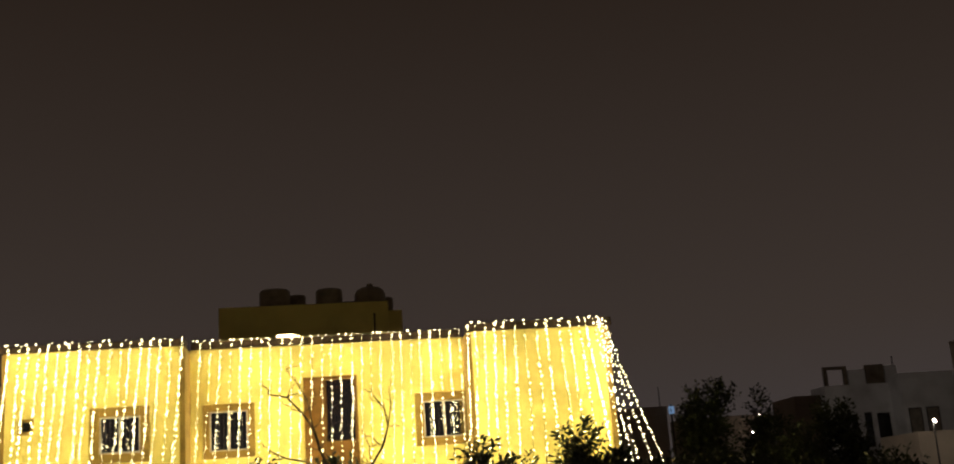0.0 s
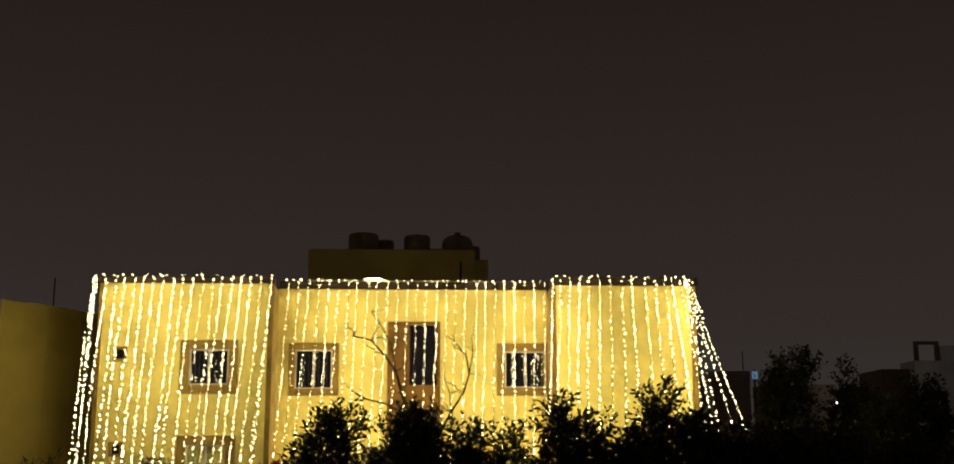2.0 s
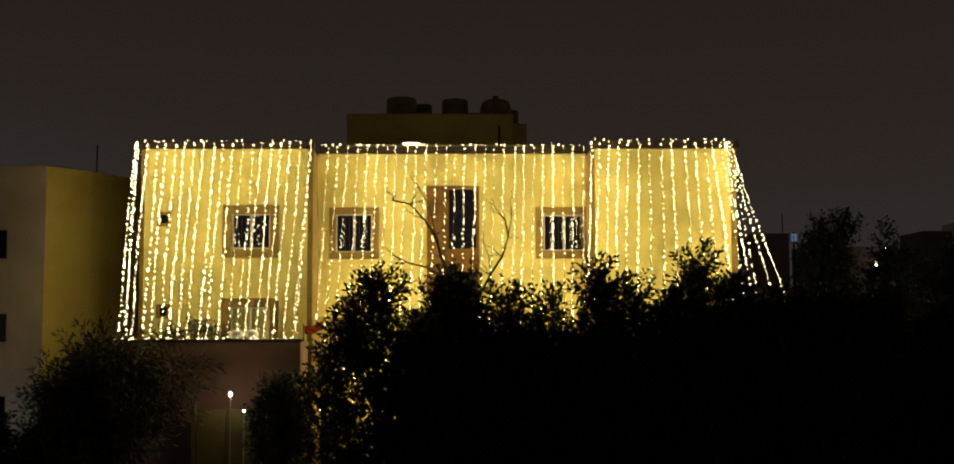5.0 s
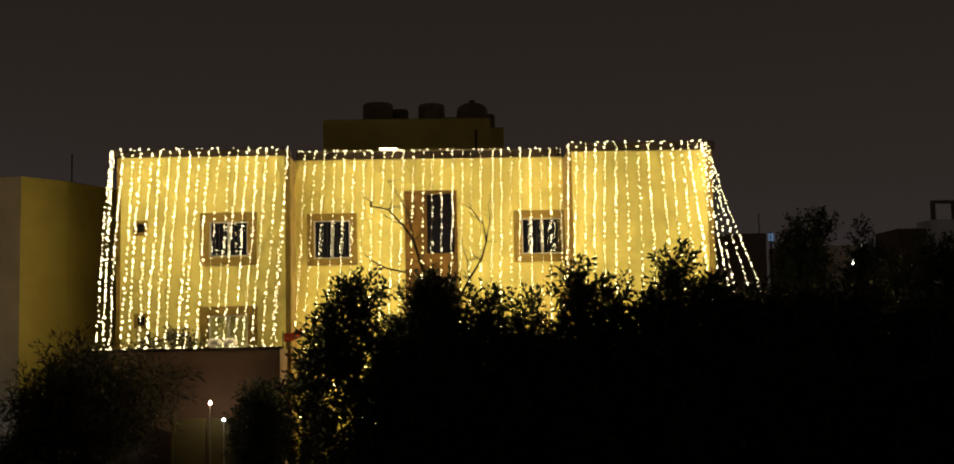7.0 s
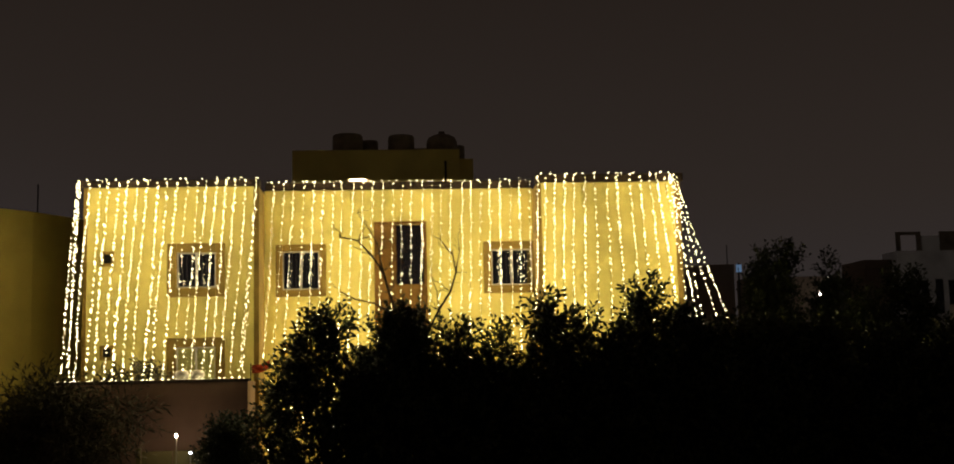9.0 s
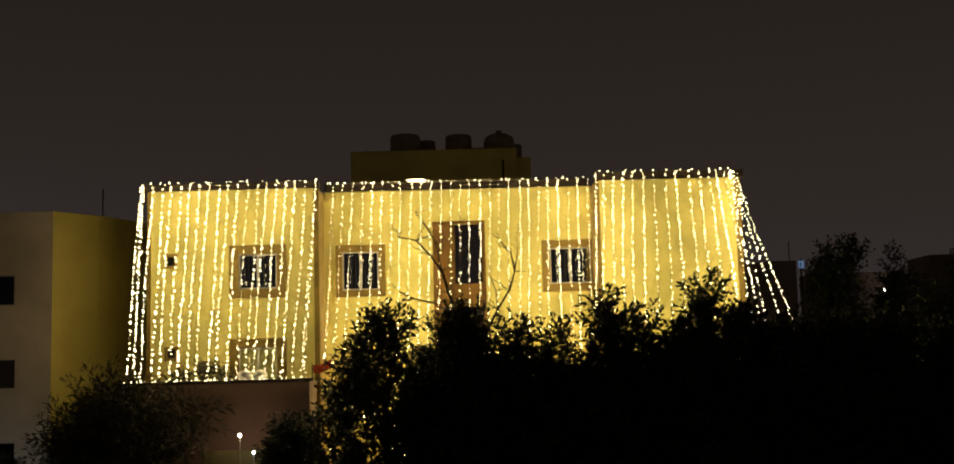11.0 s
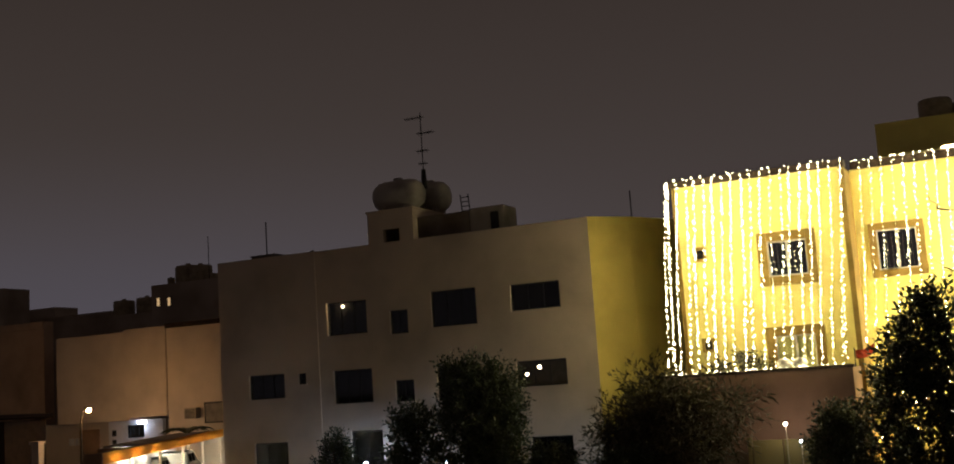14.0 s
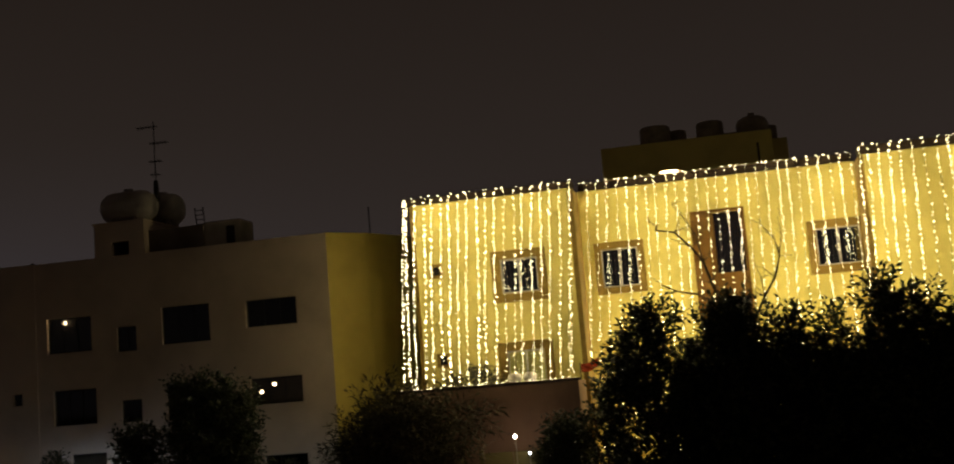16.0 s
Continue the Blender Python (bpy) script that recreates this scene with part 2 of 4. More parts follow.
def house_window(x0, x1, z0, z1, y, border, kind="bars", last=None):
    """Brown surround proud of the wall, white sliding frame, panes, iron bars, blind or dark sheet."""
    last = last or border
    a, b, c, d = x0 + border, x1 - last, z0 + border, z1 - border
    rim = boxes((x0, a, y - 0.07, y + 0.10, z0, z1), (b, x1, y - 0.07, y + 0.10, z0, z1), (a, b, y - 0.07, y + 0.10, d, z1), (a, b, y - 0.07, y + 0.10, z0, c))
    sur = part("window", rim, M_TRIM, house, "window with a wide brown surround", bevel=0.012)
    w = 0.04
    fr = boxes((a, a + w, y + 0.02, y + 0.09, c, d), (b - w, b, y + 0.02, y + 0.09, c, d), (a + w, b - w, y + 0.02, y + 0.09, d - w, d),
               (a + w, b - w, y + 0.02, y + 0.09, c, c + w), ((a + b) / 2 - 0.035, (a + b) / 2 + 0.035, y + 0.025, y + 0.085, c + w, d - w))
    part("frame", fr, M_WHITE_FRAME, sur, "white aluminium sliding frame")
    m = (a + b) / 2
    for p, q in ((a + w, m - 0.035), (m + 0.035, b - w)):
        part("pane", boxes((p, q, y + 0.05, y + 0.056, c + w, d - w)), M_GLASS_CLEAR if kind == "blind" else M_GLASS, sur)
        if kind == "bars":
            n = 3
            for i in range(1, n + 1):
                x = p + (q - p) * i / (n + 1)
                part("bar", boxes((x - 0.011, x + 0.011, y + 0.002, y + 0.02, c + w, d - w)), M_DARK_METAL, sur)
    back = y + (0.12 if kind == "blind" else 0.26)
    # unless it is the blind, a near-black sheet stands in for the unlit room
    part("back_sheet", boxes((a, b, back, back + 0.02, c - 0.05, d + 0.05)), M_BLIND if kind == "blind" else M_DARK_SHEET, sur,
         "drawn yellow-green blind" if kind == "blind" else "near-black sheet standing in for the unlit room")
    return sur


def vent(x0, x1, z0, z1, y):
    sur = part("vent", ring(x0, x1, z0, z1, y - 0.05, y + 0.08, 0.1), M_TRIM, house, "small bathroom vent with brown rim", bevel=0.01)
    part("grille", boxes(*[(x0 + 0.07, x1 - 0.07, y, y + 0.03, z, z + 0.03) for z in np.arange(z0 + 0.09, z1 - 0.09, 0.07)]), M_DARK_METAL, sur)
    # black sheet stands in for the unlit hole behind the grille
    part("dark_hole_sheet", boxes((x0 + 0.05, x1 - 0.05, y + 0.12, y + 0.14, z0 + 0.05, z1 - 0.05)), M_RUBBER, sur)


UP, LOW = (7.39, 9.24), (4.17, 6.0)
L0, L1, R0, R1 = -10.74, -4.82, 4.93, 10.0
W1 = (-7.91, -5.95)
holes = []
for zz in (UP, LOW):
    holes.append((W1[0] + 0.3, W1[1] - 0.3, zz[0] + 0.3, zz[1] - 0.3))
for zz in ((8.49, 9.0), (5.3, 5.8)):
    holes.append((-10.1, -9.76, zz[0] + 0.06, zz[1] - 0.06))
part("wall", wall(L0, L1, 0, 11.2, FRONT, FRONT + 0.25, holes), M_PLASTER, house)
part("wall", boxes((L0, L0 + 0.25, FRONT + 0.25, 52, 0, 11.2)), M_PLASTER, house)
part("wall", boxes((L1 - 0.25, L1, FRONT + 0.25, BACK_WALL, 0, 11.2)), M_TRIM, house, "brown painted return wall")
part("corner_strip", boxes((L1 - 0.16, L1 + 0.02, FRONT - 0.02, FRONT + 0.249, 0, 11.2)), M_TRIM, house, bevel=0.008)
part("corner_strip", boxes((L0 - 0.02, L0 + 0.12, FRONT - 0.02, FRONT + 0.3, 0, 11.2)), M_TRIM, house, bevel=0.008)
house_window(*W1, *UP, FRONT, 0.32)
house_window(*W1, *LOW, FRONT, 0.32, "blind")
vent(-10.16, -9.70, 8.49, 9.0, FRONT)
vent(-10.14, -9.68, 5.3, 5.8, FRONT)
# middle, set back
W2, W3, MZ = (-4.42, -2.61), (3.09, 4.925), (7.45, 9.34)
MH = [(W2[0] + 0.25, W2[1] - 0.25, MZ[0] + 0.25, MZ[1] - 0.25), (W3[0] + 0.25, W3[1] - 0.05, MZ[0] + 0.25, MZ[1] - 0.25), (-0.12, 0.97, 5.3, 10.02)]
part("wall", wall(L1, R0, 0, 11.3, BACK_WALL, BACK_WALL + 0.25, MH), M_PLASTER, house)
house_window(*W2, *MZ, BACK_WALL, 0.25)
house_window(*W3, *MZ, BACK_WALL, 0.29, last=0.05)
DY = BACK_WALL - 0.08
sur = part("door", boxes((-0.88, -0.12, DY, DY + 0.18, 4.9, 10.12), (0.97, 1.03, DY, DY + 0.18, 4.9, 10.12), (-0.12, 0.97, DY, DY + 0.18, 10.02, 10.12)),
           M_DOOR, house, "tall balcony opening in a red-brown surround", bevel=0.012)
part("panel", boxes((-0.12, 0.97, DY + 0.02, DY + 0.18, 6.97, 7.82)), M_DOOR, sur, bevel=0.012)
part("side_panel", boxes((-0.80, -0.20, DY - 0.02, DY - 0.001, 7.2, 9.9)), M_DOOR, sur, bevel=0.006)
part("pane", boxes((-0.12, 0.97, BACK_WALL + 0.13, BACK_WALL + 0.136, 7.82, 10.02)), M_GLASS, sur)
part("pane", boxes((-0.12, 0.97, BACK_WALL + 0.13, BACK_WALL + 0.136, 5.3, 6.97)), M_GLASS, sur)
part("frame", boxes((-0.12, -0.07, BACK_WALL + 0.1, BACK_WALL + 0.125, 7.82, 10.02),
                    (0.92, 0.97, BACK_WALL + 0.1, BACK_WALL + 0.125, 7.82, 10.02)), M_DOOR, sur)
# brown sheet gives the unlit space behind the door glass its dark tone
part("back_sheet", boxes((-0.3, 1.15, BACK_WALL + 0.4, BACK_WALL + 0.42, 5.2, 10.1)), M_DOOR, sur)
# right block
part("wall", boxes((R0, R1, FRONT, FRONT + 0.25, 0, 11.2)), M_PLASTER, house)
part("wall", boxes((R0, R0 + 0.25, FRONT + 0.25, BACK_WALL, 0, 11.2)), M_TRIM, house, "brown painted return wall")
part("corner_strip", boxes((R0 - 0.02, R0 + 0.12, FRONT - 0.02, FRONT + 0.249, 0, 11.2)), M_TRIM, house, bevel=0.008)
part("corner_strip", boxes((R1 - 0.18, R1 + 0.02, FRONT - 0.02, FRONT + 0.3, 0, 11.2)), M_TRIM, house, bevel=0.008)
part("wall", boxes((R1 - 0.25, R1, FRONT + 0.25, 52, 0, 11.2)), M_PLASTER, house)
part("wall", boxes((L0, R1, 52, 52.25, 0, 11.2)), M_PLASTER, house)
# roof and fascia
part("roof", boxes((L0 + 0.1, R1 - 0.1, BACK_WALL + 0.25, 52, 10.9, 11.1), (L0 + 0.25, L1 - 0.25, FRONT + 0.25, BACK_WALL + 0.25, 10.9, 11.1),
                   (R0 + 0.25, R1 - 0.25, FRONT + 0.25, BACK_WALL + 0.25, 10.9, 11.1)), M_CEMENT, house)
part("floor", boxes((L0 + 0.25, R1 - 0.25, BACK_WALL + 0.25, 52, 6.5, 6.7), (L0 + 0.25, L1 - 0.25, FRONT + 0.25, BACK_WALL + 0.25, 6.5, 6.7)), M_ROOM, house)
for a, b, y, z0, z1 in ((L0 - 0.12, L1 + 0.04, FRONT, 11.2, 11.43), (L1 + 0.04, R0 - 0.04, BACK_WALL, 11.3, 11.58), (R0 - 0.04, R1 + 0.12, FRONT, 11.2, 11.48)):
    part("fascia", boxes((a, b, y - 0.12, y + 0.4, z0, z1)), M_FASCIA, house, "dark brown roof edge", bevel=0.015)
part("fascia", boxes((L0 - 0.12, L0 + 0.3, FRONT + 0.4, 52.3, 11.2, 11.43)), M_FASCIA, house)
part("fascia", boxes((R1 - 0.3, R1 + 0.12, FRONT + 0.4, 52.3, 11.2, 11.48)), M_FASCIA, house)
# stair room on the roof
part("roof_room", boxes((-4.2, 2.53, 46, 50, 11.1, 13.6)), M_PLASTER, house, "plain cement stair room on the roof", bevel=0.02)
part("roof_room", boxes((2.53, 3.1, 46.3, 50, 11.1, 13.25)), M_PLASTER, house, bevel=0.02)
bm = bmesh.new()
tube(bm, [(1.95, 45.94, 11.1), (1.95, 45.94, 13.1)], 0.04, 6)
part("drain_pipe", bm, M_FASCIA, house)
settle(house)


FLAT_TANK = [(0.93, 0), (0.98, 0.05), (1.0, 0.46), (0.97, 0.5), (1.0, 0.54), (0.98, 0.9), (0.9, 0.97), (0.3, 1.0)]
DOME_TANK = [(0.9, 0), (1.0, 0.08), (0.98, 0.4), (1.0, 0.44), (0.97, 0.66), (0.86, 0.84), (0.58, 0.96), (0.24, 1.0)]


def water_tank(x0, x1, y, z, h, label, mat, prof=FLAT_TANK, lid=0.1):
    t = thing("water_tank", ((x0 + x1) / 2, y, z), label, "water tank", "tanks on the stair room")
    w = (x1 - x0) / 2
    c = (x0 + x1) / 2
    bm = bmesh.new()
    tube(bm, [(c, y, z + h * p[1]) for p in prof], [w * p[0] for p in prof], 20)
    part("body", bm, mat, t, smooth=True)
    bm = bmesh.new()
    tube(bm, [(c, y, z + h), (c, y, z + h * (1 + lid))], [w * 0.22, w * 0.2], 14)
    part("lid", bm, mat, t)
    return settle(t)


water_tank(-2.66, -1.40, 47.2, 13.6, 0.86, "broad dull water tank on the stair room roof", M_TANK, lid=0.03)
water_tank(-1.52, -0.78, 47.9, 13.6, 0.74, "narrow water tank tucked behind a broad one", M_TANK, lid=0.03)
water_tank(-0.37, 0.73, 47.2, 13.6, 0.80, "small dull water tank beside a larger one", M_TANK, lid=0.03)
water_tank(1.22, 2.52, 47.3, 13.6, 0.84, "domed water tank with a raised lid", M_TANK, DOME_TANK, 0.16)
water_tank(2.05, 2.88, 48.3, 13.6, 0.56, "low water tank at the end of the row", M_TANK, lid=0.05)
for dx, x0, x1 in ((0, -0.80, -0.35), (1, 0.72, 1.24)):
    t = thing("roof_pipe", ((x0 + x1) / 2, 47.2, 13.6), "water pipe joining two roof tanks", "pipe", "roof pipes")
    bm = bmesh.new()
    tube(bm, [(x0, 47.2, 13.72 + 0.1 * dx), (x1, 47.2, 13.72 + 0.1 * dx)], 0.05, 8)
    part("run", bm, M_TANK, t)
    part("bracket", boxes(((x0 + x1) / 2 - 0.06, (x0 + x1) / 2 + 0.06, 47.14, 47.26, 13.6, 13.69 + 0.1 * dx)), M_TANK, t)
    settle(t)

# ground floor annex with its terrace wall
annex = thing("annex", (-8, 39, 0), "low brown annex wall under the lit facade", "annex")
part("wall", wall(-11.2, -4.93, 0, 4.5, 38.0, 38.25), M_ANNEX, annex)
part("wall", boxes((-5.18, -4.93, 38.25, 39.99, 0, 4.5)), M_ANNEX, annex)
part("wall", boxes((-11.2, -10.95, 38.25, 39.99, 0, 4.5)), M_ANNEX, annex)
part("coping", boxes((-11.25, -4.88, 37.94, 38.3, 4.5, 4.6)), M_FASCIA, annex, "dark coping", bevel=0.012)
part("terrace", boxes((-10.95, -5.18, 38.25, 39.99, 3.6, 3.8)), M_CEMENT, annex)
settle(annex)


# ---- fairy lights ----
def light_string(points, label, gap=0.122, size=0.0156, group="light curtain"):
    """A hanging wire with bulbs, from points in world metres."""
    t = thing("light_string", points[0], label, "string lights", group)
    bm = bmesh.new()
    tube(bm, points, 0.006, 4)
    part("wire", bm, M_WIRE, t)
    bm = bmesh.new()
    gap *= random.choice((0.8, 0.9, 0.95, 1.0, 1.1, 1.35))
    size *= random.uniform(0.88, 1.12)
    run = random.uniform(0, gap)
    for a, b in zip(points, points[1:]):
        a, b = Vector(a), Vector(b)
        n = (b - a).length
        while run < n:
            p = a.lerp(b, run / n) + Vector((random.gauss(0, 0.018), random.gauss(0, 0.012) - 0.06, 0))
            r = size * random.uniform(0.55, 1.4)
            o = [bm.verts.new(p + Vector(d) * r) for d in ((0.9, 0, 0), (0, 5.8, 0), (-0.9, 0, 0), (0, -5.8, 0), (0, 0, 1.4), (0, 0, -1.4))]
            for i in range(4):
                bm.faces.new((o[i], o[(i + 1) % 4], o[4]))
                bm.faces.new((o[(i + 1) % 4], o[i], o[5]))
            run += gap * random.choice((0.45, 0.7, 1.0, 1.0, 1.3, 1.6))
        run -= n
    tagged(part("bulb_row", bm, M_BULB, t, "many tiny glowing warm bulbs"), kind="stuff")
    return settle(t)


def hang(top, bottom, label, sag=0.0, **kw):
    pts = []
    ph = random.uniform(0, 6.28)
    for i in range(9):
        s = i / 8
        p = Vector(top).lerp(Vector(bottom), s)
        p.x += (0.035 * math.sin(ph + 5 * s) - sag) * math.sin(math.pi * s)
        p.y -= 0.06 * math.sin(math.pi * s)
        pts.append(tuple(p))
    return light_string(pts, label, **kw)


DROP = "warm fairy light string hanging down the facade"
n = 19
for i in range(n):
    s = i / (n - 1)
    x = -10.85 + s * 5.95 + random.uniform(-0.05, 0.05)
    hang((x, FRONT - 0.123, 11.42), (x + 0.13 * (1 - s) - 0.29 * s, 38.02, 4.64), DROP)
for x0, x1, z in ((-10.9, -10.85, 4.85), (-10.86, -10.62, 4.7), (-4.86, -5.1, 4.7)):
    hang((x0, FRONT - 0.123, 11.41), (x1, 38.02, z), DROP)
n = 27
for i in range(n):
    x = -4.45 + i * 0.357 + random.uniform(-0.035, 0.035)
    hang((x, BACK_WALL - 0.123, 11.57), (x - 0.56 + 0.017 * i, BACK_WALL - 0.55, 1.8), DROP)
RIGHT = (4.94, 5.22, 5.54, 5.88, 6.21, 6.59, 6.96, 7.37, 7.74, 8.19, 8.56, 8.9, 9.14, 9.42, 9.66)
for i, x in enumerate(RIGHT):
    s = i / (len(RIGHT) - 1)
    hang((x, FRONT - 0.123, 11.47), (x - 0.35 * (1 - s) + 1.2 * s ** 3, FRONT - 0.4, 4.5), DROP)
for x in (11.95, 11.5, 10.68):
    p = thing("string_post", (x, 40.0, 0), "thin iron post to which light strings are tied", "post", "string posts")
    bm = bmesh.new()
    tube(bm, [(x, 40.0, 0), (x, 40.0, 5.2)], 0.035, 8)
    part("pole", bm, M_DARK_METAL, p)
    bm = bmesh.new()
    tube(bm, [(x, 40.0, 5.2), (x, 40.0, 5.26)], 0.05, 8)
    part("cap", bm, M_DARK_METAL, p)
    settle(p)
for x0, x, z in ((9.78, 11.95, 5.15), (9.72, 11.48, 5.15), (9.62, 10.66, 5.15)):
    hang((x0, FRONT - 0.123, 11.46), (x, 39.96, z), "fairy light string stretched away from the roof corner", sag=0.09, group="stretched strings")
EDGE = "fairy light string run along the roof edge"
light_string([(L0 - 0.12, FRONT - 0.15, 11.46), (L1, FRONT - 0.15, 11.46)], EDGE, gap=0.36, size=0.015, group="edge strings")
light_string([(L1, BACK_WALL - 0.15, 11.6), (R0, BACK_WALL - 0.15, 11.6)], EDGE, gap=0.36, size=0.015, group="edge strings")
light_string([(R0, FRONT - 0.15, 11.5), (R1, FRONT - 0.15, 11.5)], EDGE, gap=0.36, size=0.015, group="edge strings")
light_string([(-11.1, 37.92, 4.62), (-4.95, 37.92, 4.62)], "fairy light string along the terrace wall", gap=0.2, size=0.013, group="edge strings")

# ---- the apartment building next door ----
NB = 41.0


def nb(x, z):
    """From the 37 m reference plane onto the front at NB."""
    k = NB / 37.0
    return x * k, EYE_HEIGHT + (z - EYE_HEIGHT) * k


flats = thing("apartment_building", (-21, 42, 0), "three-storey beige apartment building with dark windows", "building")
ROOF_B = nb(0, 10.17)[1]
XL, XS, XR = nb(-28.57, 0)[0], nb(-24.03, 0)[0], nb(-12.97, 0)[0]
FLAT_WINDOWS = [  # x0, x1, z0, z1
    (-23.61, -21.87, 6.91, 8.15, "bright"), (-20.9, -20.14, 6.77, 7.64, ""), (-19.17, -17.36, 6.88, 8.18, ""), (-16.02, -14.17, 7.19, 8.12, ""),
    (-23.45, -21.77, 4.36, 5.6, ""), (-20.83, -20.04, 4.31, 5.08, ""), (-19.1, -17.4, 4.32, 5.5, ""), (-15.98, -14.11, 4.55, 5.44, "lamps"),
    (-27.27, -25.62, 4.72, 5.65, ""), (-25.0, -24.64, 5.19, 5.6, ""), (-27.14, -25.59, 2.0, 3.06, ""), (-22.81, -21.46, 1.9, 3.35, ""), (-15.61, -14.08, 1.8, 2.84, "")]
rows = [(*[nb(w[0], w[2])[0], nb(w[1], w[2])[0], nb(0, w[2])[1], nb(0, w[3])[1]], w[4]) for w in FLAT_WINDOWS]
part("wall", wall(XS, XR, 0, ROOF_B, NB, NB + 0.25, [r[:4] for r in rows if r[0] > XS]), M_BEIGE, flats)
part("wall", wall(XL, XS, 0, ROOF_B + 0.02, NB - 0.04, NB + 0.25, [r[:4] for r in rows if r[0] < XS]), M_BEIGE, flats)
for x0, x1, z0, z1, what in rows:
    y = NB - 0.04 if x0 < XS else NB
    w = part("window", ring(x0, x1, z0, z1, y + 0.12, y + 0.17, 0.05), M_DARK_METAL, flats, "dark sliding window")
    n = 3 if x1 - x0 > 1.5 else 2
    for i in range(n):
        a, b = x0 + 0.05 + (x1 - x0 - 0.1) * i / n, x0 + 0.05 + (x1 - x0 - 0.1) * (i + 1) / n
        part("pane", boxes((a + 0.02, b - 0.02, y + 0.14, y + 0.146, z0 + 0.05, z1 - 0.05)), M_GLASS_DARK, w)
    for i in range(1, n):
        m = x0 + 0.05 + (x1 - x0 - 0.1) * i / n
        part("mullion", boxes((m - 0.02, m + 0.02, y + 0.125, y + 0.165, z0 + 0.05, z1 - 0.05)), M_DARK_METAL, w)
    part("sill", boxes((x0 - 0.06, x1 + 0.06, y - 0.06, y + 0.119, z0 - 0.06, z0)), M_BEIGE, w)
    # room darkness is put into the colour of a sheet behind each window
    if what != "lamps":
        part("back_sheet", boxes((x0 - 0.05, x1 + 0.05, y + 0.4, y + 0.42, z0 - 0.1, z1 + 0.1)), M_DARK_SHEET, w)
# slanting, slightly bent side wall towards the decorated house
SIDE = [(XR, NB), (-0.3217 * NB, 1.0347 * NB), (-0.2963 * NB, 1.087 * NB), (-0.285 * NB, 1.16 * NB), (-0.285 * NB, 1.35 * NB)]
bm = bmesh.new()
outer = [Vector((p[0], p[1], 0)) for p in SIDE]
prev = None
for i, p in enumerate(outer):
    a, b = outer[max(0, i - 1)], outer[min(len(outer) - 1, i + 1)]
    d = (b - a).normalized()
    nrm = Vector((-d.y, d.x, 0)) * 0.25
    if i == 0:
        nrm = Vector((-0.3, 0.26, 0))
    cur = [bm.verts.new(p), bm.verts.new(p + nrm), bm.verts.new(p + nrm + Vector((0, 0, ROOF_B))), bm.verts.new(p + Vector((0, 0, ROOF_B)))]
    if prev:
        for k in range(4):
            bm.faces.new((prev[k], cur[k], cur[(k + 1) % 4], prev[(k + 1) % 4]))
    else:
        bm.faces.new(cur)
    prev = cur
bm.faces.new(prev[::-1])
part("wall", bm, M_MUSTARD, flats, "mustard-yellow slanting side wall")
part("wall", boxes((XL, -0.285 * NB, 1.35 * NB, 1.35 * NB + 0.25, 0, ROOF_B)), M_BEIGE, flats)
part("wall", boxes((XL, XL + 0.25, NB + 0.25, 1.35 * NB, 0, ROOF_B)), M_BEIGE, flats)
bm = bmesh.new()
bm.faces.new([bm.verts.new((x, y, ROOF_B - 0.3)) for x, y in ((XL + 0.2, NB + 0.2), (XR - 0.1, NB + 0.2), *[(p[0] - 0.1, p[1]) for p in SIDE[1:]], (XL + 0.2, 1.35 * NB))])
part("roof", bm, M_CEMENT, flats)
bm = bmesh.new()
for zz in (3.0, 5.65):
    bm.faces.new([bm.verts.new((x, y, nb(0, zz + 0.55)[1])) for x, y in ((XL + 0.25, NB + 0.25), (XR - 0.3, NB + 0.25), *[(p[0] - 0.3, p[1]) for p in SIDE[1:]], (XL + 0.25, 1.35 * NB))])
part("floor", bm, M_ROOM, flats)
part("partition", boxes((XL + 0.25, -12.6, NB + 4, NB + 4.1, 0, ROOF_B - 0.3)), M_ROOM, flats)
# stair room and parapet on the roof
px0, pz0 = nb(-21.62, 11.32)
px1, px2 = nb(-19.7, 0)[0], nb(-16.18, 0)[0]
pwx0 = nb(-20.97, 9.85)[0]
pwx1, pwz1 = nb(-20.28, 10.67)
part("roof_room", wall(px0, px1, ROOF_B, pz0, NB + 0.005, NB + 0.255, [(pwx0, pwx1, ROOF_B + 0.001, pwz1)]), M_BEIGE, flats, "small stair room on the roof edge")
part("roof_room", boxes((px0, px0 + 0.25, NB + 0.255, NB + 4, ROOF_B - 0.3, pz0), (px1 - 0.25, px1, NB + 0.255, NB + 4, ROOF_B - 0.3, pz0),
                        (px0 + 0.25, px1 - 0.25, NB + 3.75, NB + 4, ROOF_B - 0.3, pz0)), M_BEIGE, flats)
part("roof_slab", boxes((px0 - 0.05, px1 + 0.05, NB - 0.03, NB + 4.05, pz0, pz0 + 0.08)), M_BEIGE, flats)
pxm = px1 + (px2 - px1) * 0.6
# shaded open space under a roof, drawn as a solid dark box
part("roof_room", boxes((px1 + 0.005, pxm, NB + 0.4, NB + 1.7, ROOF_B - 0.3, nb(0, 11.0)[1])), M_CEMENT_DARK, flats, "lean-to beside the stair room, its shade coloured dark")
bm = boxes((pxm + 0.003, px2, NB + 0.4, NB + 1.7, ROOF_B - 0.3, nb(0, 11.08)[1]))
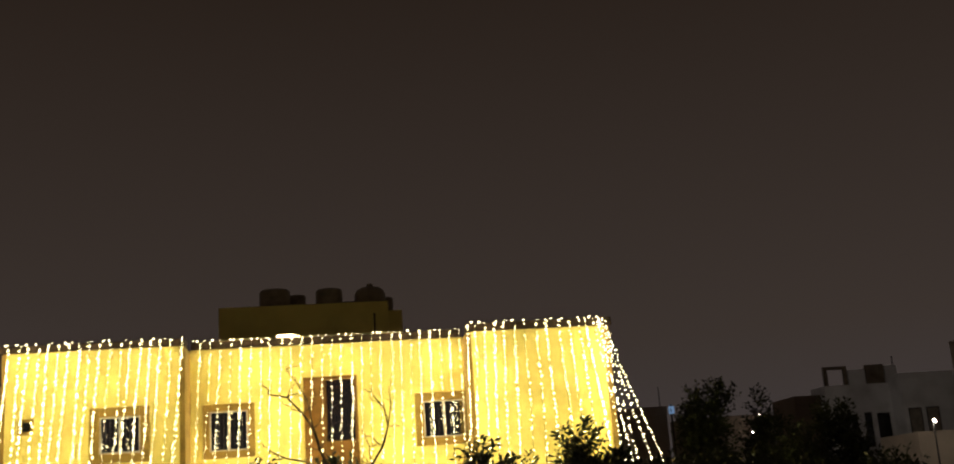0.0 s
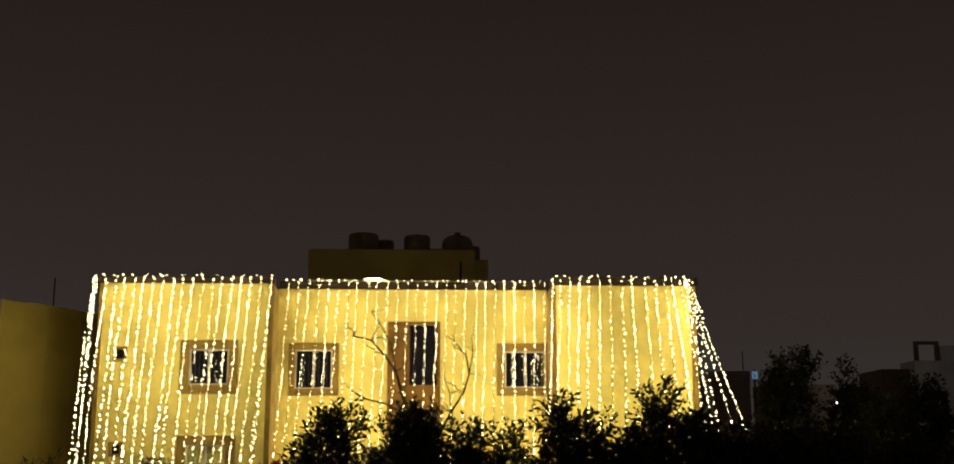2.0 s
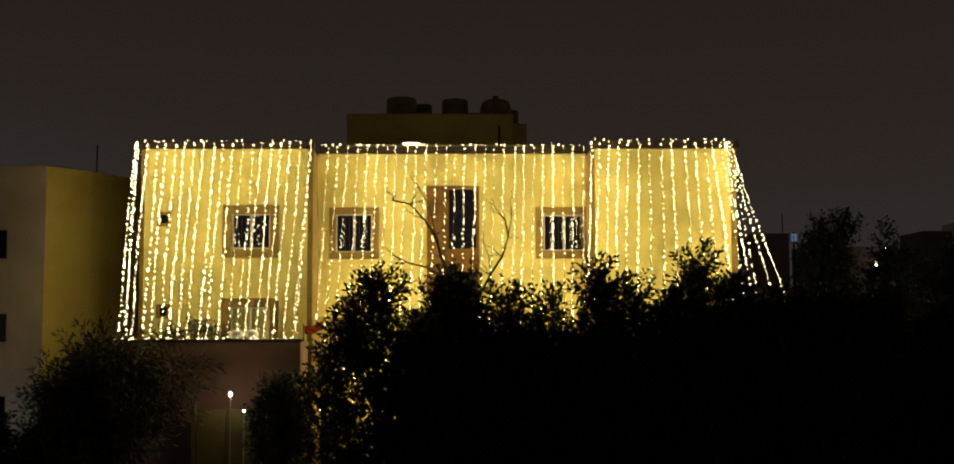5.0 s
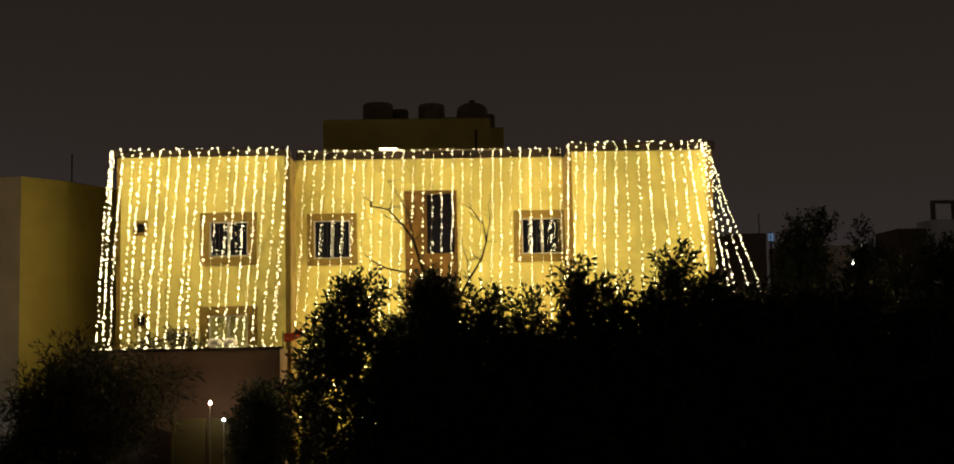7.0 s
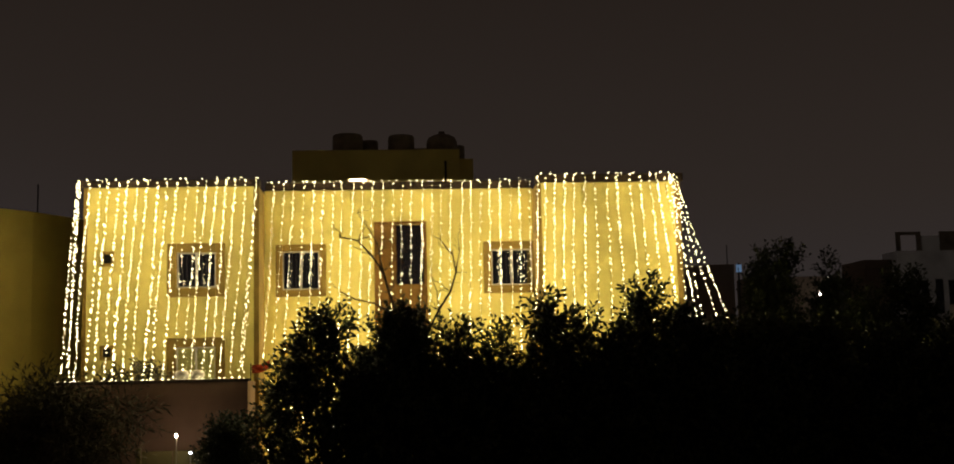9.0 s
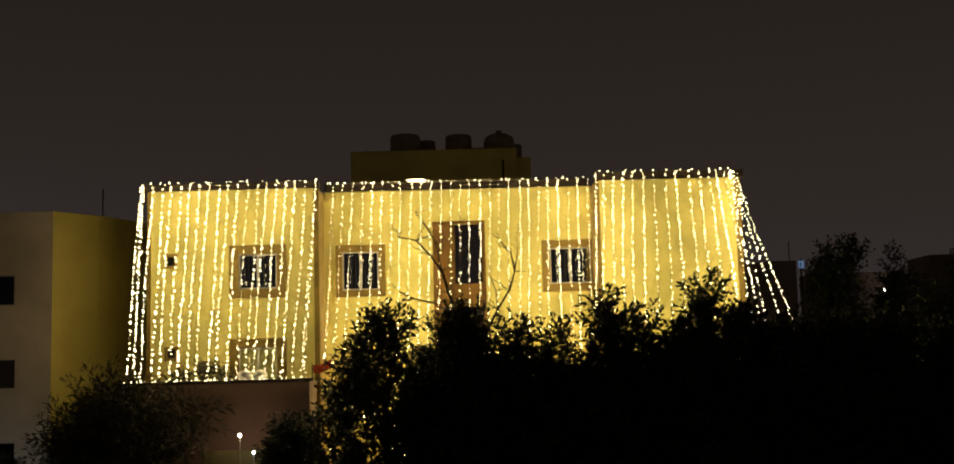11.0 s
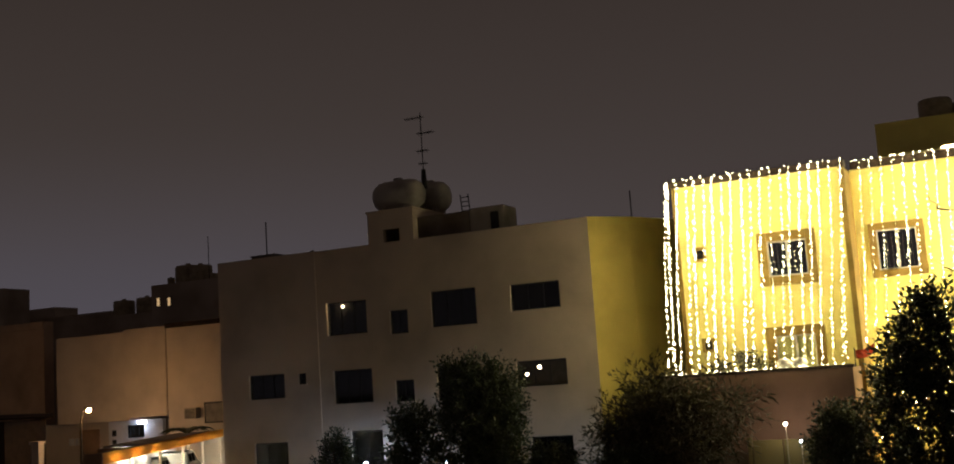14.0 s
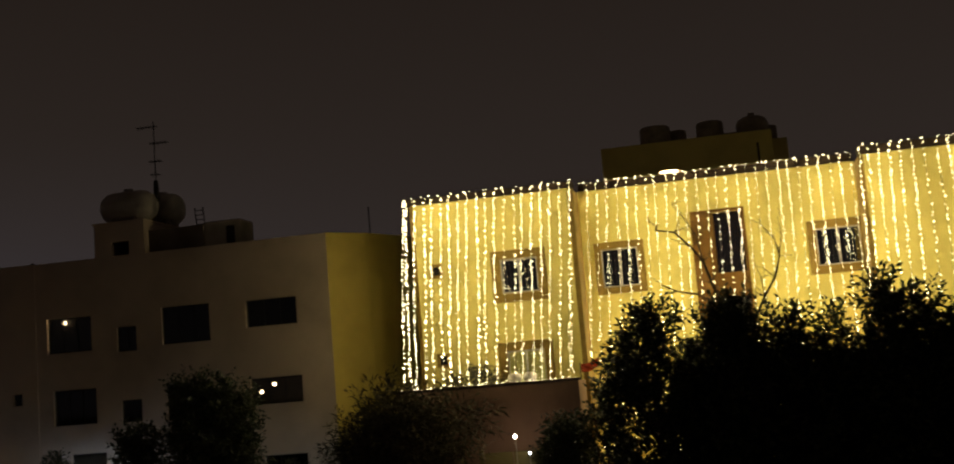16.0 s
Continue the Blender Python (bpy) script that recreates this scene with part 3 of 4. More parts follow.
part("roof_room", bm, M_CEMENT, flats, "paler round-cornered end of the lean-to", bevel=0.12)
part("door", boxes((px2 - 0.6, px2 - 0.25, NB + 0.37, NB + 0.396, ROOF_B - 0.3, ROOF_B + 0.75)), M_DARK_METAL, flats, "dark metal roof door")
settle(flats)


def long_tank(x0, x1, y, z, r, label):
    t = thing("roof_tank", ((x0 + x1) / 2, y, z), label, "water tank", "tanks on the flats")
    bm = bmesh.new()
    n = x1 - x0
    prof = [(0, 0.45), (0.05, 0.72), (0.14, 0.92), (0.26, 1.0), (0.74, 1.0), (0.86, 0.92), (0.95, 0.72), (1, 0.45)]
    tube(bm, [(x0 + n * p[0], y, z + r) for p in prof], [r * p[1] for p in prof], 20)
    part("body", bm, M_TANK_PALE, t, smooth=True)
    for s in (0.28, 0.72):
        part("cradle", boxes((x0 + n * s - 0.06, x0 + n * s + 0.06, y - r * 0.7, y + r * 0.7, z, z + r * 0.45)), M_CEMENT, t)
    bm = bmesh.new()
    tube(bm, [(x0 + n * 0.5, y, z + r * 1.95), (x0 + n * 0.5, y, z + r * 2.12)], r * 0.3, 14)
    part("lid", bm, M_TANK_PALE, t)
    return settle(t)


tz = pz0 + 0.08
long_tank(-24.0, -21.75, NB + 0.9, tz, 0.66, "pale fibreglass water tank on the stair room")
long_tank(-23.0, -21.3, NB + 2.4, tz, 0.66, "second pale water tank behind the first")
# ladder frame beside the tanks
ladder = thing("roof_ladder", (nb(-17.8, 0)[0], NB + 1.2, ROOF_B + 0.9), "small dark metal ladder frame by the tanks", "ladder")
lx0 = nb(-17.95, 0)[0]
for dx in (-0.15, 0.2):
    bm = bmesh.new()
    tube(bm, [(lx0 + dx, NB + 1.0, nb(0, 11.05)[1]), (lx0 + dx - 0.2, NB + 1.3, nb(0, 11.75)[1])], 0.025, 5)
    part("rail", bm, M_DARK_METAL, ladder)
for k in range(4):
    bm = bmesh.new()
    tube(bm, [(lx0 - 0.15 - 0.05 * k, NB + 1.0 + 0.075 * k, nb(0, 11.1 + 0.18 * k)[1]), (lx0 + 0.2 - 0.05 * k, NB + 1.0 + 0.075 * k, nb(0, 11.1 + 0.18 * k)[1])], 0.018, 5)
    part("rung", bm, M_DARK_METAL, ladder)
settle(ladder)

# low box and a vent on the apartment roof
t = thing("roof_hatch", (-29.5, NB + 0.7, ROOF_B - 0.3), "low dark hatch box behind the roof edge", "hatch")
part("box", boxes((-30.1, -28.9, NB + 0.35, NB + 1.3, ROOF_B - 0.3, ROOF_B + 0.14)), M_CEMENT_DARK, t, bevel=0.02)
part("lid", boxes((-30.16, -28.84, NB + 0.3, NB + 1.35, ROOF_B + 0.14, ROOF_B + 0.2)), M_CEMENT_DARK, t, bevel=0.01)
settle(t)
t = thing("roof_vent", (-27.03, NB + 0.5, ROOF_B - 0.3), "short vent pipe with a cowl on the roof", "vent pipe")
bm = bmesh.new()
tube(bm, [(-27.03, NB + 0.5, ROOF_B - 0.3), (-27.03, NB + 0.5, ROOF_B + 0.06)], 0.06, 8)
part("pipe", bm, M_DARK_METAL, t)
bm = bmesh.new()
tube(bm, [(-27.03, NB + 0.5, ROOF_B + 0.06), (-27.03, NB + 0.5, ROOF_B + 0.14)], [0.12, 0.06], 10)
part("cowl", bm, M_DARK_METAL, t)
settle(t)

# antenna mast
mx = -21.97
mast = thing("antenna_mast", (mx, NB + 1.4, tz), "thin rooftop television antenna mast", "antenna")
bm = bmesh.new()
tube(bm, [(mx, NB + 1.5, tz + 1.0), (mx, NB + 1.5, 16.3)], 0.022, 6)
part("pole", bm, M_DARK_METAL, mast)
bm = bmesh.new()
tube(bm, [(mx, NB + 1.5, tz + 0.9), (mx, NB + 1.5, tz + 1.75)], [0.14, 0.09], 8)
part("base", bm, M_DARK_METAL, mast)
for z, a, b, k in ((16.1, -0.75, 0.15, 5), (15.4, -0.2, 0.6, 5), (14.65, -0.25, 0.3, 4), (14.1, -0.2, 0.2, 2)):
    bm = bmesh.new()
    tube(bm, [(mx + a, NB + 1.5, z), (mx + b, NB + 1.5, z)], 0.018, 5)
    for i in range(k):
        x = mx + a + (b - a) * (i + 0.5) / k
        tube(bm, [(x, NB + 1.25, z), (x, NB + 1.75, z + 0.02)], 0.011, 4)
        tube(bm, [(x, NB + 1.5, z - 0.1), (x, NB + 1.5, z + 0.1)], 0.009, 4)
    part("aerial", bm, M_DARK_METAL, mast)
settle(mast)


# ---- trees ----
def leaf_crown(blobs, sprigs, leaf, seed, upward=0.5, slim=0.22):
    """Sprigs of pointed leaves set over and inside uneven lumps (x, y, z, rx, ry, rz)."""
    rng = np.random.default_rng(seed)
    vol = np.array([b[3] * b[4] * b[5] for b in blobs]) ** 0.7
    which = rng.choice(len(blobs), sprigs, p=vol / vol.sum())
    lump = np.array(blobs)[which]

    def unit(v):
        return v / (np.linalg.norm(v, axis=-1, keepdims=True) + 1e-9)

    d = unit(rng.normal(size=(sprigs, 3)))
    r = rng.uniform(0.35, 1.0, sprigs) ** 0.5 * (1 + 0.16 * np.sin(5 * d[:, 0] + 3 * d[:, 2] + which) + 0.1 * np.sin(11 * d[:, 2] + 7 * d[:, 1]))
    base = lump[:, :3] + d * lump[:, 3:] * r[:, None]
    axis = unit(d * 0.7 + np.array([0, 0, upward]) + rng.normal(size=(sprigs, 3)) * 0.35)
    side = unit(np.cross(axis, rng.normal(size=(sprigs, 3))))
    other = np.cross(axis, side)
    k = np.arange(9)
    a = k[None, :] * 2.4 + rng.uniform(0, 0.5, (sprigs, 9))
    out = np.cos(a)[..., None] * side[:, None] + np.sin(a)[..., None] * other[:, None]
    p = base[:, None] + axis[:, None] * (leaf * 0.35 * k)[None, :, None]
    ld = unit(out * 0.8 + axis[:, None] * 0.6 + rng.normal(size=(sprigs, 9, 3)) * 0.15)
    lw = unit(np.cross(ld, axis[:, None] + rng.normal(size=(sprigs, 9, 3)) * 0.3))
    size = (leaf * rng.uniform(0.7, 1.2, (sprigs, 9)))[..., None]
    quad = np.stack([p, p + ld * size * 0.5 + lw * size * slim, p + ld * size, p + ld * size * 0.5 - lw * size * slim], 2).reshape(-1, 3)
    verts = quad.tolist()
    faces = np.arange(len(verts)).reshape(-1, 4).tolist()
    me = bpy.data.meshes.new("crown")
    me.from_pydata(verts, [], faces)
    return me


def limb(bm, start, end, r, depth, rng, bend=0.25):
    a, b = Vector(start), Vector(end)
    pts = []
    for i in range(6):
        s = i / 5
        j = Vector((rng.uniform(-1, 1), rng.uniform(-1, 1), rng.uniform(-0.5, 0.5))) * bend * (b - a).length * 0.18 * (0 if i in (0, 5) else 1)
        pts.append(a.lerp(b, s) + j)
    tube(bm, pts, [r * (1 - 0.6 * i / 5) for i in range(6)], 6)
    if depth:
        for i in (2, 3, 4, 5):
            d = (b - a).normalized() * rng.uniform(0.35, 0.6) + Vector((rng.uniform(-1, 1), rng.uniform(-0.6, 0.6), rng.uniform(-0.1, 0.7))) * 0.6
            limb(bm, pts[i], pts[i] + d * (b - a).length * 0.55, r * 0.45, depth - 1, rng, bend)


def tree(x, y, height, radius, label, seed, lumps=9, sprigs=1500, leaf=0.16, low=1.2, mat=None, upward=0.5, category="tree", group="", extra=(), slim=0.22):
    rng = random.Random(seed)
    t = thing("tree" if height > 3 else "bush", (x, y, 0), label, category, group)
    bm = bmesh.new()
    tube(bm, [(x, y, 0), (x + 0.05, y, height * 0.3), (x - 0.05, y, height * 0.7)], [0.16, 0.12, 0.06], 8)
    for i in range(5):
        a = i * 1.26 + rng.uniform(0, 0.6)
        limb(bm, (x, y, height * (0.25 + 0.08 * i)), (x + math.cos(a) * radius * 0.7, y + math.sin(a) * radius * 0.7, height * (0.5 + 0.09 * i)), 0.06, 0, rng)
    part("trunk", bm, M_BARK, t)
    blobs = [(x, y, (low + height) / 2, radius * 0.78, radius * 0.78, (height - low) * 0.42)]
    for i in range(lumps):
        a = rng.uniform(0, 6.28)
        z = low + (height - low) * (i + 0.5) / lumps
        edge = math.sin(math.pi * min(1, max(0.12, (z - low) / (height - low) * 0.86 + 0.1))) ** 0.6
        rr = radius * rng.uniform(0.3, 0.5)
        blobs.append((x + math.cos(a) * (radius - rr) * edge, y + math.sin(a) * (radius - rr) * 0.8 * edge, min(z, height - rr * 0.8), rr, rr, rr * rng.uniform(0.8, 1.2)))
    blobs.append((x + rng.uniform(-0.2, 0.2) * radius, y, height - radius * 0.32, radius * 0.3, radius * 0.3, radius * 0.32))
    blobs += extra
    me = leaf_crown(blobs, sprigs, leaf, seed, upward, slim)
    me.materials.append(mat or M_LEAF)
    crown = new("crown", me)
    crown.parent = t
    tagged(crown, "dense crown of small pointed leaves", kind="stuff")
    return settle(t)


DARK_TREE = "dark dense ficus tree standing before the lit house"
for i, (x, y, h, r, n, low) in enumerate([
        (-2.15, 33.0, 6.3, 1.3, 1050, 0.5), (-0.05, 33.2, 6.2, 1.15, 2000, 0.5), (1.7, 33.2, 5.75, 0.95, 600, 0.5), (2.85, 33.6, 5.7, 0.9, 650, 0.5), (4.3, 33.0, 6.4, 0.95, 850, 0.5),
        (5.25, 33.4, 6.05, 0.85, 700, 0.5), (6.2, 33.4, 5.6, 0.85, 700, 0.5), (7.1, 33.0, 6.85, 1.0, 850, 0.5), (8.3, 33.4, 6.0, 0.95, 1200, 0.5), (9.4, 33.4, 5.7, 1.1, 1400, 0.5),
        (10.7, 33.0, 5.6, 1.3, 1500, 0.5), (12.3, 33.4, 5.6, 1.3, 1500, 0.5), (14.2, 33.0, 5.4, 1.4, 1500, 0.5), (16.2, 33.0, 5.4, 1.4, 1500, 0.5)]):
    tree(x, y, h, r, DARK_TREE, 10 + i, sprigs=n, low=low, leaf=0.215, group="trees before the house")
for i, (x, h, r, n) in enumerate([(-3.75, 4.3, 0.8, 330), (-1.05, 5.1, 1.1, 1300), (1.2, 4.7, 1.3, 2200), (3.0, 4.5, 1.3, 2200), (5.2, 4.7, 1.3, 2200), (7.0, 4.9, 1.4, 2200), (9.4, 5.0, 1.5, 2200), (12.0, 4.9, 1.6, 2200), (14.8, 4.7, 1.6, 2000), (17.6, 4.9, 1.6, 2000)]):
    tree(x, 34.4, h, r, "lower dark tree filling the row before the house", 60 + i, sprigs=n, low=0.3, leaf=0.18, group="lower trees of the row")
tree(14.6, 45.0, 8.2, 1.1, "tall dark tree leaning against the night sky", 41, sprigs=1500, low=2.5, leaf=0.2, extra=[(15.05, 45.0, 8.75, 0.55, 0.45, 0.4), (15.6, 45.0, 8.85, 0.35, 0.3, 0.2), (14.9, 45, 7.9, 0.8, 0.6, 0.7)])
tree(17.5, 46.0, 7.7, 0.95, "slender dark tree beside a taller one", 42, sprigs=900, low=2.5, leaf=0.2, extra=[(17.55, 46.0, 8.35, 0.26, 0.25, 0.45), (18.1, 46.0, 7.5, 0.5, 0.4, 0.4)])
tree(18.95, 42.0, 7.75, 1.2, "dark tree in front of a white building", 43, sprigs=1300, low=2.0, leaf=0.2)
tree(16.7, 41.0, 6.9, 1.5, "low dark tree among the far houses", 49, sprigs=1100, low=1.0, leaf=0.2)
tree(-10.3, 35.5, 4.4, 1.5, "dusty feathery tree before the annex", 44, sprigs=1250, low=1.3, leaf=0.34, mat=M_LEAF_DULL, upward=-0.15, slim=0.07, extra=[(-8.7, 35.5, 3.8, 0.8, 0.6, 0.35), (-8.3, 35.5, 3.3, 0.5, 0.5, 0.5)])
tree(-11.5, 35.8, 3.5, 1.15, "dusty spreading tree beside the annex", 50, sprigs=900, low=0.8, leaf=0.3, mat=M_LEAF_DULL, upward=-0.1, slim=0.09)
tree(-5.15, 35.2, 3.3, 0.9, "small dark tree under the annex wall", 45, sprigs=1000, low=0.6, leaf=0.15)
tree(-16.8, 35.0, 5.35, 1.95, "round dark tree before the apartment building", 46, sprigs=2600, low=0.6, leaf=0.17)
tree(-19.2, 35.2, 4.0, 1.0, "pale-leaved small tree beside a round one", 51, sprigs=700, low=0.6, leaf=0.17)
tree(-22.6, 35.5, 3.2, 0.8, "low dark bush below the apartments", 47, sprigs=600, low=0.3, leaf=0.15, category="bush")
tree(-13.9, 34.6, 2.5, 1.0, "low dark bush beside the feathery tree", 48, sprigs=800, low=0.3, leaf=0.15, category="bush")
tree(-15.4, 34.4, 2.0, 1.0, "low clipped bush by the street", 52, sprigs=800, low=0.2, leaf=0.15, category="bush")
tree(-11.3, 33.6, 2.3, 1.1, "low dark bush by the street", 53, sprigs=900, low=0.2, leaf=0.15, category="bush")

# bare tree before the door
bare = thing("bare_tree", (0.2, 36.5, 0), "leafless tree with thin twisting branches", "tree")
rng = random.Random(5)
bm = bmesh.new()
tube(bm, [(0.35, 36.5, 0), (0.3, 36.5, 3), (0.3, 36.5, 5.0), (0.1, 36.5, 6.1), (-0.02, 36.5, 6.45)], [0.13, 0.11, 0.09, 0.07, 0.06], 8)
for pts, r in ((((-0.02, 6.43), (-0.31, 7.2), (-0.5, 7.88), (-0.85, 8.37), (-1.28, 8.85), (-1.86, 8.99)), 0.055), (((-0.5, 7.88), (-0.66, 8.76), (-0.99, 9.34), (-1.28, 9.73)), 0.026),
               (((-0.02, 6.43), (-0.8, 6.86), (-1.38, 7.0), (-1.86, 7.25)), 0.034), (((0.3, 5.2), (0.95, 6.04), (1.24, 6.6), (1.63, 7.2), (1.82, 7.8), (1.73, 8.37), (1.34, 8.85)), 0.045),
               (((1.82, 7.8), (1.95, 8.5), (1.9, 9.0)), 0.02), (((-0.31, 7.2), (0.05, 7.8), (0.1, 8.4)), 0.02), (((1.24, 6.6), (1.2, 7.2), (1.0, 7.7)), 0.022)):
    line = [(x, 36.5 + 0.1 * math.sin(3 * x + z), z) for x, z in pts]
    tube(bm, line, [r * (1 - 0.65 * i / (len(line) - 1)) for i in range(len(line))], 6)
    for q in line[1:]:
        for k in range(2):
            d = Vector((rng.uniform(-0.7, 0.7), rng.uniform(-0.3, 0.3), rng.uniform(0.0, 0.6)))
            limb(bm, q, Vector(q) + d, r * 0.35, 0, rng, 0.9)
part("trunk", bm, M_BARK, bare)
settle(bare)


# ---- lamps on posts ----
def post_lamp(x, y, z, mat, label, r=0.07):
    t = thing("post_lamp", (x, y, 0), label, "lamp")
    bm = bmesh.new()
    bmesh.ops.create_icosphere(bm, subdivisions=2, radius=r, matrix=Matrix.Translation((x, y, z)))
    part("bulb", bm, mat, t)
    bm = bmesh.new()
    tube(bm, [(x, y + 0.03, 0), (x, y + 0.03, z - r)], [0.03, 0.018], 8)
    part("post", bm, M_POST, t)
    bm = bmesh.new()
    tube(bm, [(x, y, z + r + 0.01), (x, y, z + r + 0.06)], [r * 1.5, r * 0.5], 12)
    part("cap", bm, M_DARK_METAL, t)
    return settle(t)


post_lamp(-6.87, 36.3, 2.91, M_LAMP_WHITE, "bare warm-white lamp lit before the annex wall", 0.047)
post_lamp(-6.5, 36.6, 2.36, M_LAMP_COOL, "small cool lamp lit beside a warmer one", 0.036)
post_lamp(-23.75, 39.5, 1.95, M_LAMP_GARDEN, "cool white garden lamp below the apartments", 0.075)
post_lamp(-19.95, 38.9, 1.95, M_LAMP_COOL, "small cool garden lamp behind the trees", 0.06)
post_lamp(-14.9, 38.8, 1.87, M_LAMP_COOL, "cool white lamp near the corner of the apartments", 0.085)
post_lamp(azx(17.9, 38.6), 38.6, 1.05, M_LAMP_COOL, "cool lamp glinting behind the bushes", 0.055)
post_lamp(azx(15.75, 37.4), 37.4, 1.25, M_LAMP_COOL, "dim cool lamp glinting through the feathery tree", 0.035)
post_lamp(azx(43.19, 47.5), 47.5, 2.3, M_LAMP_WHITE, "bare warm lamp by the end of the carport", 0.06)
gate = thing("gate", (-7.15, 37.2, 0), "olive sheet metal gate under the annex wall", "gate")
part("leaf", boxes((-8.1, -7.17, 37.2, 37.26, 0.05, 2.4)), M_OLIVE, gate, bevel=0.01)
part("leaf", boxes((-7.13, -6.2, 37.2, 37.26, 0.05, 2.4)), M_OLIVE, gate, bevel=0.01)
for x in (-8.2, -6.1):
    part("post", boxes((x - 0.07, x + 0.07, 37.16, 37.3, 0, 2.5)), M_OLIVE, gate, bevel=0.01)
settle(gate)

# lamps hanging in two rooms of the flats
for x, z, y, label in ((-15.6, 4.98, 1.2, "small pendant lamp lit in a room"), (-15.12, 5.2, 1.0, "round pendant lamp lit in a room"), (-22.9, 7.98, 0.33, "small lamp lit behind a dark window")):
    k = (NB + y) / 37.0
    gx, gz = x * k, EYE_HEIGHT + (z - EYE_HEIGHT) * k
    t = thing("room_lamp", (gx, NB + y, gz), label, "lamp")
    bm = bmesh.new()
    bmesh.ops.create_icosphere(bm, subdivisions=2, radius=0.075, matrix=Matrix.Translation((gx, NB + y, gz)))
    part("bulb", bm, M_LAMP_ROOM, t)
    bm = bmesh.new()
    tube(bm, [(gx, NB + y, gz + 0.07), (gx, NB + y, gz + 0.35)], 0.008, 5)
    part("cord", bm, M_DARK_METAL, t)
    settle(t)

# tube light on the roof edge of the house
t = thing("tube_light", (-1.45, BACK_WALL - 0.2, 11.62), "short white tube light lying on the roof edge", "lamp")
bm = bmesh.new()
tube(bm, [(-1.72, BACK_WALL - 0.2, 11.65), (-1.15, BACK_WALL - 0.2, 11.65)], 0.018, 8)
part("tube", bm, M_LAMP_ROOM, t)
part("fitting", boxes((-1.8, -1.05, BACK_WALL - 0.16, BACK_WALL - 0.1, 11.585, 11.7)), M_WHITE_FRAME, t)
settle(t)

# terrace: plants, two pale bowls, a red cloth over the corner
for i, (x, h) in enumerate(((-9.3, 0.95), (-8.6, 1.15), (-8.1, 1.1))):
    t = thing("potted_plant", (x, 38.9, 3.8), "leafy green plant in a pot on the terrace", "plant", "terrace plants")
    bm = bmesh.new()
    tube(bm, [(x, 38.9, 3.8), (x, 38.9, 4.15)], [0.13, 0.18], 12)
    part("pot", bm, M_CEMENT, t)
    me = leaf_crown([(x, 38.9, 3.8 + h * 0.72, 0.28, 0.25, h * 0.32)], 60, 0.14, 80 + i, 0.7)
    me.materials.append(M_LEAF_DULL)
    c = new("crown", me)
    c.parent = t
    tagged(c, kind="stuff")
    settle(t)
for x in (-7.05, -6.55):
    bm = bmesh.new()
    prof = [(0.10, 0.0), (0.2, 0.05), (0.24, 0.14), (0.2, 0.25), (0.1, 0.3), (0.02, 0.31)]
    tube(bm, [(x, 38.12, 4.6 + p[1]) for p in prof], [p[0] for p in prof], 16)
    tagged(part("garden_urn", bm, M_WHITE_FRAME, smooth=True), "pale round urn on the terrace wall", "urn", "terrace urns")
bm = bmesh.new()
n = 8
grid = [[bm.verts.new((-4.95 + 0.62 * i / n, 39.2 - 0.2 * i / n + 0.05 * math.sin(i * 1.7 + j), 4.75 + 0.28 * j / n + 0.18 * (i / n) - 0.07 * math.sin(3.1 * i / n))) for j in range(n + 1)] for i in range(n + 1)]
for i in range(n):
    for j in range(n):
        bm.faces.new((grid[i][j], grid[i + 1][j], grid[i + 1][j + 1], grid[i][j + 1]))
bmesh.ops.solidify(bm, geom=bm.faces[:], thickness=0.012)
cloth = thing("awning_cloth", (-4.9, 39.3, 4.6), "small faded red cloth tied at the terrace corner", "cloth")
part("sheet", bm, M_RED, cloth, smooth=True)
bm = bmesh.new()
tube(bm, [(-4.98, 39.2, 3.6), (-4.98, 39.2, 5.1)], 0.02, 6)
part("rod", bm, M_DARK_METAL, cloth)
settle(cloth)


# ---- town behind ----
def block(name, x0, x1, y0, y1, h, mat, label, wins=(), parapet=0.0, category="building"):
    """A house of the town: walls, flat roof with parapet, windows."""
    t = thing(name, ((x0 + x1) / 2, (y0 + y1) / 2, 0), label, category)
    part("wall", boxes((x0, x1, y0, y1, 0, h)), mat, t, bevel=0.03)
    if parapet:
        part("parapet", boxes((x0, x1, y0 - 0.05, y0 + 0.15, h + 0.003, h + parapet), (x0, x0 + 0.2, y0 + 0.15, y1, h + 0.003, h + parapet),
                              (x1 - 0.2, x1, y0 + 0.15, y1, h + 0.003, h + parapet)), mat, t)
    for a, b, c, d in wins:
        w = part("window", ring(a, b, c, d, y0 - 0.05, y0 - 0.002, 0.07), M_DARK_METAL, t)
        # opaque pane: the dimness of the room is painted on, no room behind
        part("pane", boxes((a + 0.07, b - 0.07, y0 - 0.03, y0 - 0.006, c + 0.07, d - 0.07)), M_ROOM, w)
    return settle(t)


# right of the house: positions given by direction and distance
def at(az, el, y):
    return -y * math.tan(radians(az)), EYE_HEIGHT + y / math.cos(radians(az)) * math.tan(radians(el))


